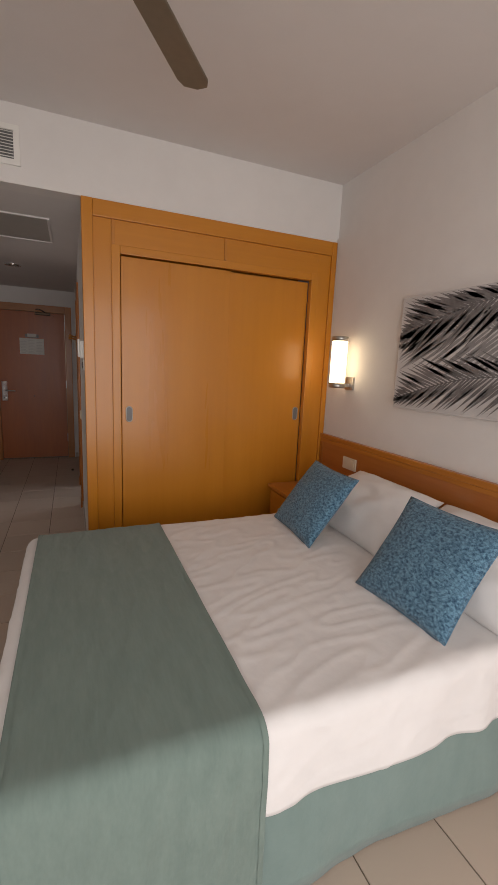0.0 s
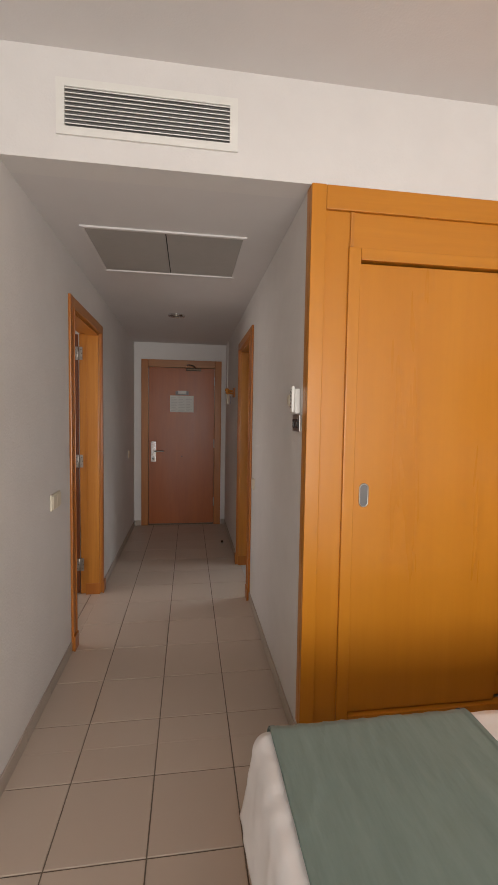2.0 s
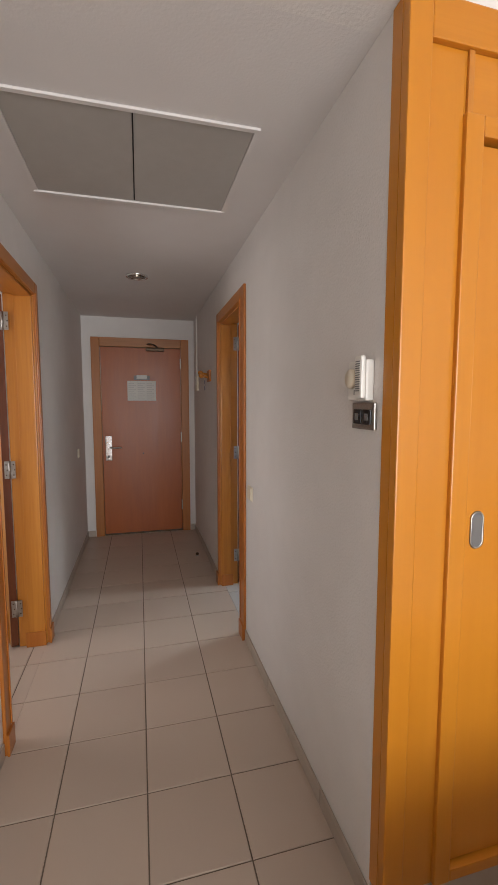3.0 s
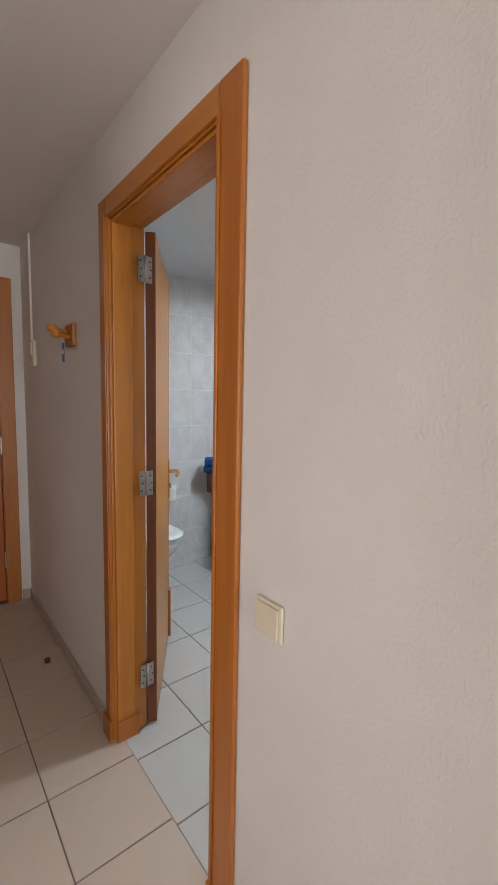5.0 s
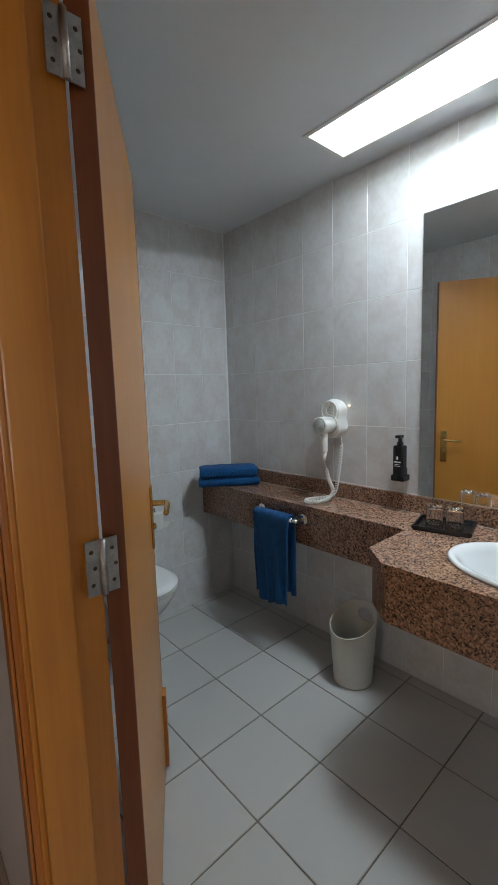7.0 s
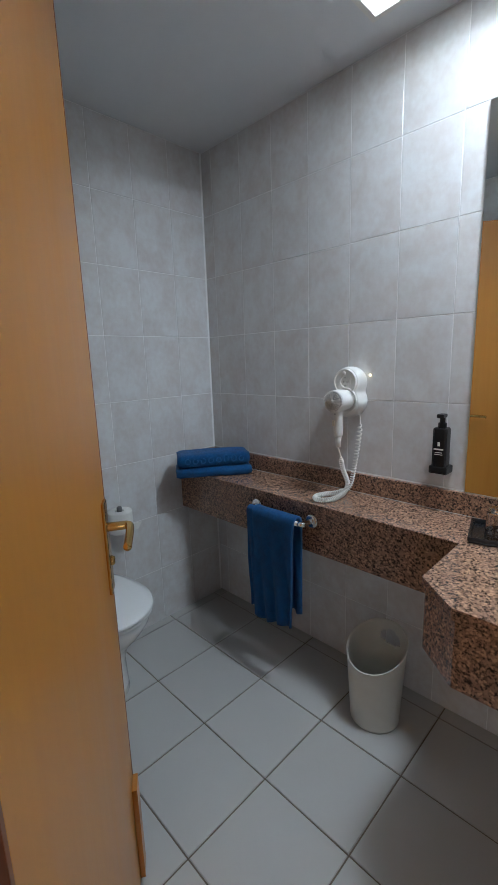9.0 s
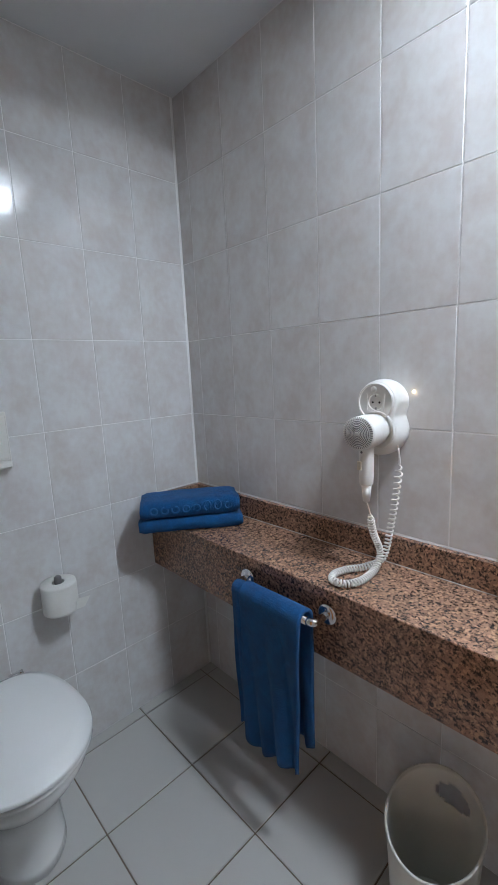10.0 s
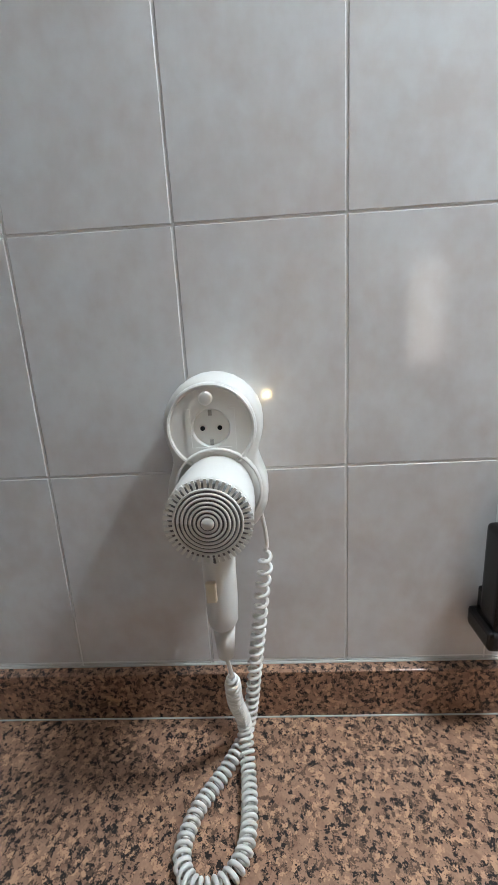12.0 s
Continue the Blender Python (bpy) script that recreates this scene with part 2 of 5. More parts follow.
def box(x0, x1, y0, y1, z0, z1, bevel=0.0, bm=None, seg=2):
    b = bmesh.new()
    bmesh.ops.create_cube(b, size=1)
    bmesh.ops.scale(b, vec=(abs(x1 - x0), abs(y1 - y0), abs(z1 - z0)), verts=b.verts[:])
    bmesh.ops.translate(b, vec=((x0 + x1) / 2, (y0 + y1) / 2, (z0 + z1) / 2), verts=b.verts[:])
    if bevel:
        bmesh.ops.bevel(b, geom=b.edges[:], offset=bevel, segments=seg, affect="EDGES", profile=0.6)
    return b if bm is None else join(bm, b)


def join(bm, other):
    me = bpy.data.meshes.new("tmp")
    other.to_mesh(me)
    other.free()
    bm.from_mesh(me)
    bpy.data.meshes.remove(me)
    return bm


def turned(bm, m):
    bmesh.ops.transform(bm, matrix=m, verts=bm.verts[:])
    return bm


def lathe(profile, n=32, centre=(0, 0, 0), m=None, closed=False):
    """Rings of (radius, height) about z."""
    b = bmesh.new()
    rings = []
    for r, z in profile:
        rings.append([b.verts.new((r * math.cos(2 * math.pi * i / n), r * math.sin(2 * math.pi * i / n), z)) for i in range(n)])
    for a, c in zip(rings, rings[1:]):
        for i in range(n):
            b.faces.new((a[i], a[(i + 1) % n], c[(i + 1) % n], c[i]))
    if not closed:
        b.faces.new(rings[0][::-1])
        b.faces.new(rings[-1])
    if m is not None:
        turned(b, m)
    bmesh.ops.translate(b, vec=centre, verts=b.verts[:])
    bmesh.ops.recalc_face_normals(b, faces=b.faces[:])
    return b


ALONG_X = Matrix.Rotation(radians(90), 4, "Y")
ALONG_MX = Matrix.Rotation(radians(-90), 4, "Y")
ALONG_Y = Matrix.Rotation(radians(-90), 4, "X")
ALONG_MY = Matrix.Rotation(radians(90), 4, "X")


def smooth_path(points, steps=12):
    pts = [Vector(p) for p in points]
    out = []
    for i in range(len(pts) - 1):
        p0, p1, p2, p3 = pts[max(i - 1, 0)], pts[i], pts[i + 1], pts[min(i + 2, len(pts) - 1)]
        for s in range(steps):
            t = s / steps
            out.append(0.5 * (2 * p1 + (p2 - p0) * t + (2 * p0 - 5 * p1 + 4 * p2 - p3) * t * t + (3 * p1 - p0 - 3 * p2 + p3) * t ** 3))
    return out + [pts[-1]]


def tube(points, radius, n=8):
    b = bmesh.new()
    rings, ref = [], None
    for i, p in enumerate(points):
        d = (points[min(i + 1, len(points) - 1)] - points[max(i - 1, 0)]).normalized()
        ref = ref if ref is not None else d.orthogonal()
        ref = (ref - d * ref.dot(d)).normalized()
        side = d.cross(ref)
        r = radius(i / (len(points) - 1)) if callable(radius) else radius
        rings.append([b.verts.new(p + r * (math.cos(2 * math.pi * k / n) * ref + math.sin(2 * math.pi * k / n) * side)) for k in range(n)])
    for a, c in zip(rings, rings[1:]):
        for k in range(n):
            b.faces.new((a[k], a[(k + 1) % n], c[(k + 1) % n], c[k]))
    b.faces.new(rings[0][::-1])
    b.faces.new(rings[-1])
    bmesh.ops.recalc_face_normals(b, faces=b.faces[:])
    return b


def prism(outline, z0, z1, bevel=0.0):
    b = bmesh.new()
    f = b.faces.new([b.verts.new((x, y, z0)) for x, y in outline])
    top = bmesh.ops.extrude_face_region(b, geom=[f])
    bmesh.ops.translate(b, vec=(0, 0, z1 - z0), verts=[g for g in top["geom"] if isinstance(g, bmesh.types.BMVert)])
    bmesh.ops.recalc_face_normals(b, faces=b.faces[:])
    if bevel:
        bmesh.ops.bevel(b, geom=b.edges[:], offset=bevel, segments=2, affect="EDGES")
    return b


def grid(nu, nv, fn):
    b = bmesh.new()
    vs = [[b.verts.new(fn(i / nu, j / nv)) for j in range(nv + 1)] for i in range(nu + 1)]
    for i in range(nu):
        for j in range(nv):
            b.faces.new((vs[i][j], vs[i + 1][j], vs[i + 1][j + 1], vs[i][j + 1]))
    return b


def thick(ob, t, offset=-1.0):
    mod = ob.modifiers.new("thickness", "SOLIDIFY")
    mod.thickness, mod.offset = t, offset
    return ob


# ---- the plan ----
XL, XLU, XR, XH = -0.555, -0.595, 0.63, 2.39      # corridor walls, bedroom's outer walls
YW, YF, Y0 = 4.655, 8.555, 0.0                    # wardrobe front, entrance wall, balcony wall
ZC, ZB, ZR = 2.385, 2.40, 2.78                    # ceilings of corridor, bathroom, bedroom
XB, XBI, YB, YBN = 2.290, 0.755, 8.475, 5.35      # bathroom: mirror wall, door wall, far wall, near wall
DY0, DY1, DZ = 6.243, 6.97, 2.073                 # both side doors: clear opening and head
LY0, LY1 = 5.63, 6.42


def wall_boxes(parts):
    b = bmesh.new()
    for p in parts:
        box(*p, bm=b)
    return b


FLOOR = solid("floor", box(XLU - 1.6, XH + 0.15, Y0 - 0.1, YF + 0.25, -0.12, -0.004), GROUT, "beige ceramic tiled floor with dark grout", "floor", "structure")
solid("wall_west", wall_boxes([(XL - 0.14, XL, Y0, LY0 - 0.03, -0.004, ZC), (XL - 0.14, XL, LY1 + 0.03, YF, -0.004, ZC), (XL - 0.14, XL, LY0 - 0.03, LY1 + 0.03, DZ + 0.03, ZC)]),
      PLASTER_LOW, "rough white plastered wall of the corridor", "wall", "structure")
solid("wall_west_upper", box(XLU - 0.1, XLU, Y0, YW, ZC, ZR), PLASTER, "white plastered upper wall, slightly set back", "wall", "structure")
solid("ledge", box(XLU, XL - 0.001, Y0, YW, ZC - 0.03, ZC - 0.001), PLASTER, "narrow plaster ledge along the wall", "ledge", "structure")
solid("wall_corridor_east", wall_boxes([(XR, XBI - 0.02, 4.705, DY0 - 0.03, -0.004, ZC), (XR, XBI - 0.02, DY1 + 0.03, YF, -0.004, ZC), (XR, XBI - 0.02, DY0 - 0.03, DY1 + 0.03, DZ + 0.03, ZC)]),
      PLASTER_LOW, "rough white plastered wall with a bathroom doorway", "wall", "structure")
solid("wall_north", wall_boxes([(XL - 0.14, -0.405, YF, YF + 0.15, -0.004, ZC), (0.51, XBI - 0.02, YF, YF + 0.15, -0.004, ZC), (-0.405, 0.51, YF, YF + 0.15, 2.1, ZC)]),
      PLASTER, "white plastered wall round the entrance door", "wall", "structure")
solid("wall_bulkhead", box(XLU - 0.1, XH + 0.03, YW, YW + 0.12, ZC, ZR), PLASTER, "white plastered bulkhead over corridor and wardrobe", "wall", "structure")
solid("wall_east", wall_boxes([(XH, XH + 0.15, Y0, 5.35, -0.004, 2.41), (XH + 0.012, XH + 0.15, Y0, YW, 2.41, ZR)]), PLASTER, "white plastered wall behind the bed", "wall", "structure")
solid("wall_south", wall_boxes([(XLU - 0.1, -0.45, Y0 - 0.15, Y0, -0.004, ZR), (1.95, XH + 0.15, Y0 - 0.15, Y0, -0.004, ZR), (-0.45, 1.95, Y0 - 0.15, Y0, 2.4, ZR)]),
      PLASTER, "white plastered wall with the balcony opening", "wall", "structure")
solid("ceiling", box(XLU - 0.1, XH + 0.15, Y0 - 0.15, YW, ZR, ZR + 0.1), CEIL, "plain painted bedroom ceiling", "ceiling", "structure")
solid("ceiling_corridor", box(XL - 0.14, XBI - 0.02, YW + 0.12, YF, ZC, ZC + 0.1), CEIL, "lowered white corridor ceiling", "ceiling", "structure")
# room behind the other corridor door
# the window opening is unseen, cut to go with the fill lamp
solid("wall_side_room", wall_boxes([(-2.1, -2.0, 5.0, 5.5, -0.004, ZC), (-2.1, -2.0, 6.5, 7.4, -0.004, ZC), (-2.1, -2.0, 5.5, 6.5, -0.004, 0.9), (-2.1, -2.0, 5.5, 6.5, 2.1, ZC), (-2.0, XL - 0.14, 5.0, 5.1, -0.004, ZC), (-2.0, XL - 0.14, 7.3, 7.4, -0.004, ZC)]), PLASTER, "plain white walls of a side room", "wall", "structure")
solid("ceiling_side_room", box(-2.1, XL - 0.14, 5.0, 7.4, ZC, ZC + 0.1), CEIL, "plain ceiling of a side room", "ceiling", "structure")
# bathroom shell (grout faces; tiles stand proud of it)
WE = solid("wall_bath_east", box(XB, XB + 0.1, YBN - 0.1, YB + 0.1, -0.004, ZB + 0.1), WGROUT, "bathroom wall of pale marbled tiles", "wall", "structure")
WN = solid("wall_bath_north", box(XBI - 0.02, XB, YB, YB + 0.1, -0.004, ZB + 0.1), WGROUT, "bathroom end wall of pale marbled tiles", "wall", "structure")
WS = solid("wall_bath_south", box(XBI - 0.02, XB, YBN - 0.1, YBN, -0.004, ZB + 0.1), WGROUT, "bathroom near wall of pale marbled tiles", "wall", "structure")
WW = solid("wall_bath_west", wall_boxes([(XBI - 0.02, XBI, YBN, DY0 - 0.03, -0.004, ZB), (XBI - 0.02, XBI, DY1 + 0.03, YB, -0.004, ZB), (XBI - 0.02, XBI, DY0 - 0.03, DY1 + 0.03, DZ + 0.03, ZB)]),
           WGROUT, "bathroom wall of pale marbled tiles beside the door", "wall", "structure")
LX0, LX1, LYA, LYB = 1.905, 2.15, 6.175, 7.435
solid("ceiling_bath", wall_boxes([(XBI - 0.02, LX0, YBN - 0.1, YB, ZB, ZB + 0.1), (LX1, XB, YBN - 0.1, YB, ZB, ZB + 0.1), (LX0, LX1, YBN - 0.1, LYA, ZB, ZB + 0.1), (LX0, LX1, LYB, YB, ZB, ZB + 0.1)]),
      BCEIL, "plain painted bathroom ceiling", "ceiling", "structure")


# ---- doors ----
def hinge(parent, m, z):
    h = box(-0.029, -0.003, -0.0015, 0.0015, z, z + 0.1)
    part("hinge_leaf", turned(h, m), STEEL, parent)
    h = box(0.003, 0.029, -0.0015, 0.0015, z, z + 0.1)
    part("hinge_leaf", turned(h, m), STEEL, parent)
    k = lathe([(0.0062, z), (0.0062, z + 0.1)], 10, (0, -0.004, 0))
    part("hinge_pin", turned(k, m), STEEL, parent, smooth=True)
    s = bmesh.new()
    for x in (-0.019, 0.019):
        for dz in (0.02, 0.05, 0.08):
            join(s, lathe([(0.004, 0), (0.003, 0.0012)], 8, (x + (0.005 if dz == 0.05 else 0), -0.0014, z + dz), ALONG_MY))
    part("screw_heads", turned(s, m), BRONZE, parent)


def lever_set(parent, m, mirror_side=1):
    """Long back plate with a curved lever, on the plane y=0, facing -y, lever towards +x*mirror_side."""
    part("handle_plate", turned(box(-0.021, 0.021, -0.008, 0.0, 0.855, 1.07, 0.003), m), BRASS, parent, "worn brass back plate")
    pts = smooth_path([(0, -0.004, 1.01), (0, -0.03, 1.01), (0, -0.05, 1.01), (-0.012 * mirror_side, -0.056, 1.01), (-0.05 * mirror_side, -0.057, 1.008), (-0.105 * mirror_side, -0.055, 1.002)], 6)
    part("lever", turned(tube(pts, lambda t: 0.0105 - 0.002 * t, 12), m), BRASS, parent, "worn brass lever handle", True)
    part("escutcheon", turned(lathe([(0.011, 0), (0.011, 0.006), (0.008, 0.010)], 16, (0, -0.006, 0.93), ALONG_MY), m), BRASS, parent, smooth=True)


def side_door(name, xw, sgn, depth, y0, y1, angle, label, near=0.072):
    """A casing, lining and open leaf in a corridor wall. xw: corridor face; sgn: +1 when the room lies towards +x."""
    d = thing(name, (xw, (y0 + y1) / 2, 0), label, "door", "", "structure")

    def bx(a, b, c, e, f, g, bevel=0.003):
        xa, xb = xw + sgn * a, xw + sgn * b
        return box(min(xa, xb), max(xa, xb), c, e, f, g, bevel)
    c = 0.072
    part("casing", bx(-0.016, -0.001, y0 - near, y0 - 0.004, 0.0, DZ + c, 0.005), FRAMEW, d)
    part("casing", bx(-0.016, -0.001, y1 + 0.004, y1 + c, 0.0, DZ + c, 0.005), FRAMEW, d)
    part("casing_head", bx(-0.0155, -0.001, y0 - 0.004, y1 + 0.004, DZ + 0.004, DZ + c, 0.005), WOODY, d)
    part("casing_bead", bx(-0.022, -0.0165, y0 - 0.014, y0 - 0.003, 0.1, DZ + 0.01, 0.002), FRAMEW, d)
    part("casing_bead", bx(-0.022, -0.0165, y1 + 0.003, y1 + 0.014, 0.1, DZ + 0.01, 0.002), FRAMEW, d)
    part("plinth_block", bx(-0.027, -0.0165, y0 - near - 0.006, y0 + 0.004, 0, 0.095, 0.003), FRAMEW, d, "scuffed wooden plinth block")
    part("plinth_block", bx(-0.027, -0.0165, y1 - 0.004, y1 + c + 0.006, 0, 0.095, 0.003), FRAMEW, d, "scuffed wooden plinth block")
    part("lining", bx(-0.004, depth + 0.012, y0 - 0.028, y0, 0, DZ), JAMBW, d)
    part("lining", bx(-0.004, depth + 0.012, y1, y1 + 0.028, 0, DZ), JAMBW, d)
    part("lining_head", bx(-0.003, depth + 0.011, y0 - 0.027, y1 + 0.027, DZ + 0.001, DZ + 0.028), WOODY, d)
    part("door_stop", bx(0.004, depth - 0.045, y1 - 0.014, y1 - 0.001, 0, DZ - 0.001, 0.004), JAMBW, d)
    part("door_stop", bx(0.004, depth - 0.045, y0 + 0.001, y0 + 0.014, 0, DZ - 0.001, 0.004), JAMBW, d)
    part("door_stop_head", bx(0.004, depth - 0.045, y0 + 0.015, y1 - 0.015, DZ - 0.014, DZ - 0.001, 0.004), WOODY, d)
    part("plinth_block", bx(0.0, depth - 0.03, y1 - 0.024, y1 - 0.0145, 0, 0.09, 0.003), FRAMEW, d, "scuffed wooden plinth block")
    # leaf: local x runs from hinge to free edge, local -y is the face seen from the doorway
    w, t = y1 - y0 - 0.012, 0.038
    hx, hy = xw + sgn * (depth + 0.050), y1 - 0.018
    m = Matrix.Translation((hx, hy, 0)) @ (Matrix.Rotation(radians(angle), 4, "Z") if sgn > 0 else Matrix.Rotation(radians(180 - angle), 4, "Z") @ Matrix.Diagonal((1, -1, 1, 1)))

    def lf(*a):
        q = turned(box(*a), m)
        bmesh.ops.recalc_face_normals(q, faces=q.faces[:])
        return q
    part("door_leaf", lf(0.008, w - 0.008, 0, t, 0.012, DZ - 0.008, 0.001), LEAFW, d, "honey-coloured veneered door leaf, open")
    part("edge_lipping", lf(0.0, 0.0075, -0.0005, t + 0.0005, 0.012, DZ - 0.008, 0.001), EDGEW, d, "dark reddish edge lipping")
    part("edge_lipping", lf(w - 0.0075, w, -0.0005, t + 0.0005, 0.012, DZ - 0.008, 0.001), EDGEW, d, "dark reddish edge lipping")
    # kick plate low on the leaf, only a narrow strip on the bathroom side
    part("weather_bar", lf(w - 0.06, w - 0.012, -0.014, -0.001, 0.02, 0.30, 0.0) if sgn > 0 else lf(0.05, w - 0.01, -0.006, -0.001, 0.02, 0.2, 0.002), JAMBW if sgn > 0 else LEAFW, d, "pale wooden strip low on the leaf" if sgn > 0 else "")
    lever_set(d, m @ Matrix.Translation((w - 0.055, 0, 0)))
    lever_set(d, m @ Matrix.Translation((w - 0.055, t, 0)) @ Matrix.Diagonal((1, -1, 1, 1)))
    hm = Matrix.Translation((xw + sgn * (depth + 0.007), y1 - 0.0165, 0)) if sgn > 0 else Matrix.Translation((xw - (depth + 0.012), y1 - 0.0165, 0))
    for z in (0.195, 1.027, 1.868):
        hinge(d, hm, z)
    return d


side_door("door_1", XR, 1, 0.125, DY0, DY1, 58, "open honey-wood bathroom door with brass lever", 0.095)
side_door("door_2", XL, -1, 0.14, LY0, LY1, 62, "open honey-wood door off the corridor")

# entrance door
ed = thing("door_3", (0.05, YF, 0), "closed reddish-brown entrance door with notice and closer", "door", "", "structure")
part("casing", box(-0.465, -0.378, YF - 0.02, YF - 0.001, 0.0, 2.17, 0.005), ENTRYF, ed)
part("casing", box(0.482, 0.568, YF - 0.02, YF - 0.001, 0.0, 2.17, 0.005), ENTRYF, ed)
part("casing_head", box(-0.377, 0.481, YF - 0.02, YF - 0.001, 2.075, 2.17, 0.005), mat("reddish_frame_rail", (0.47, 0.20, 0.065), 0.4, dark=(0.36, 0.14, 0.04), scale=(0.9, 16, 16), coat=0.15), ed)
part("lining", box(-0.404, -0.376, YF, YF + 0.12, 0, 2.075), ENTRYF, ed)
part("lining", box(0.48, 0.508, YF, YF + 0.12, 0, 2.075), ENTRYF, ed)
part("lining_head", box(-0.404, 0.508, YF, YF + 0.12, 2.076, 2.099), ENTRYF, ed)
part("door_leaf", box(-0.372, 0.477, YF + 0.012, YF + 0.055, 0.016, 2.071, 0.003), ENTRYW, ed, "scuffed reddish-brown veneered leaf")
part("threshold", box(-0.375, 0.479, YF + 0.002, YF + 0.07, 0, 0.012), BRONZE, ed)
part("lock_plate", box(-0.345, -0.275, YF - 0.008, YF + 0.0115, 0.84, 1.11, 0.005), CHROME, ed, "satin steel card-lock plate")
part("lever", tube(smooth_path([(-0.29, YF - 0.006, 0.985), (-0.29, YF - 0.045, 0.985), (-0.27, YF - 0.055, 0.985), (-0.175, YF - 0.055, 0.983)], 6), 0.009, 10), STEEL, ed, smooth=True)
part("thumb_turn", lathe([(0.014, 0), (0.014, 0.01), (0.01, 0.016)], 16, (-0.312, YF - 0.007, 0.885), ALONG_MY), STEEL, ed, smooth=True)
part("peephole", lathe([(0.009, 0), (0.009, 0.006), (0.005, 0.007)], 16, (0.055, YF + 0.0125, 0.91), ALONG_MY), BRONZE, ed)
cl = part("door_closer", box(0.105, 0.30, YF - 0.045, YF + 0.011, 2.035, 2.068, 0.008), BRONZE, ed, "dark overhead door closer")
part("closer_arm", tube(smooth_path([(0.23, YF - 0.02, 2.07), (0.20, YF - 0.08, 2.09), (0.15, YF - 0.11, 2.10), (0.13, YF - 0.06, 2.105), (0.12, YF - 0.022, 2.105)], 5), 0.008, 8), BRONZE, ed)
for z in (0.25, 1.03, 1.85):
    part("hinge_pin", lathe([(0.008, z), (0.008, z + 0.11)], 10, (0.4795, YF + 0.006, 0)), STEEL, ed)
nt_ = thing("door_notice", (0.05, YF, 1.495), "white printed evacuation notice on the entrance door", "notice")
part("sheet", box(-0.10, 0.205, YF + 0.0085, YF + 0.0115, 1.495, 1.712), PAPER, nt_)
bb = bmesh.new()
for r in range(9):
    for c in range(3):
        box(-0.088 + c * 0.096, -0.088 + c * 0.096 + 0.06 + 0.02 * ((r * 7 + c * 3) % 2), YF + 0.0073, YF + 0.0082, 1.512 + r * 0.021, 1.518 + r * 0.021, bm=bb)
part("print_lines", bb, PRINT, nt_)
nh = thing("sign_holder", (0.06, YF, 1.72), "small clear sign holder above the notice", "sign")
part("holder", box(-0.03, 0.14, YF + 0.0075, YF + 0.0115, 1.722, 1.77, 0.0015), GPLASTIC, nh)
part("card", box(0.0, 0.11, YF + 0.004, YF + 0.0072, 1.732, 1.775), PAPER, nh)

# ---- skirting of cut tiles ----
sk = 0


def skirting(axis, fixed, side, a, b, name_no):
    par = thing(f"baseboard_{name_no}", ((fixed, a, 0) if axis == "y" else (a, fixed, 0)), "low skirting of beige floor tile", "baseboard", "", "structure")
    p = a
    while p < b - 0.01:
        q = min(p + 0.322, b)
        f0, f1 = (fixed, fixed + side * 0.009) if side > 0 else (fixed - 0.009, fixed)
        bm = box(f0, f1, p + 0.001, q - 0.001, 0, 0.068, 0.002, seg=1) if axis == "y" else box(p + 0.001, q - 0.001, f0, f1, 0, 0.068, 0.002, seg=1)
        part("skirting_tile", bm, SKIRTT, par)
        p = q


skirting("y", XL + 0.0005, 1, Y0, LY0 - 0.08, 1)
skirting("y", XL + 0.0005, 1, LY1 + 0.08, YF, 2)
skirting("y", XR - 0.0005, -1, 4.71, DY0 - 0.08, 3)
skirting("y", XR - 0.0005, -1, DY1 + 0.08, YF, 4)
skirting("x", YF - 0.0005, -1, XL + 0.012, -0.472, 5)
skirting("x", YF - 0.0005, -1, 0.575, XR - 0.012, 6)
skirting("y", XH - 0.0005, -1, Y0, 2.2, 7)

# ---- wardrobe ----
wd = thing("wardrobe", (1.51, 4.9, 0), "built-in honey-wood wardrobe with two sliding doors", "wardrobe")
W0, W1 = 0.626, XH - 0.004
part("plinth", box(W0 + 0.02, W1, YW + 0.012, 5.24, 0, 0.10), SKIRTT, wd, "beige tiled plinth")
part("side_panel", box(W0, W0 + 0.02, YW + 0.012, YW + 0.05, 0.10, ZC - 0.002), WOOD, wd)
part("back_panel", box(W0 + 0.13, W1, 5.22, 5.24, 0.10, ZC - 0.002), WOOD, wd)
part("stile", box(W0, 0.688, YW - 0.018, YW + 0.0115, 0.092, ZC - 0.002, 0.004), WOOD, wd)
part("stile", box(2.345, W1, YW - 0.018, YW + 0.0115, 0.092, ZC - 0.002, 0.004), WOOD, wd)
part("top_rail", box(0.6885, 2.3445, YW - 0.016, YW + 0.0115, 2.288, ZC - 0.002, 0.004), WOODH, wd)
part("infill_panel", box(0.689, 0.79, YW - 0.002, YW + 0.016, 0.10, 2.287), WOOD, wd)
part("infill_panel", box(2.24, 2.3445, YW - 0.002, YW + 0.016, 0.10, 2.287), WOOD, wd)
part("frieze_panel", box(0.7905, 2.2395, YW - 0.002, YW + 0.016, 2.147, 2.287), WOODH, wd)
for x in (0.795, 1.512):
    part("batten", box(x, x + 0.016, YW - 0.010, YW - 0.0025, 2.148, 2.287, 0.002), JAMBW, wd)
part("frame_upright", box(0.79, 0.842, YW - 0.016, YW + 0.03, 0.10, 2.146, 0.004), WOOD, wd)
part("frame_upright", box(2.188, 2.24, YW - 0.016, YW + 0.03, 0.10, 2.146, 0.004), WOOD, wd)
part("frame_head", box(0.8425, 2.1875, YW - 0.015, YW + 0.03, 2.097, 2.146, 0.004), WOODH, wd)
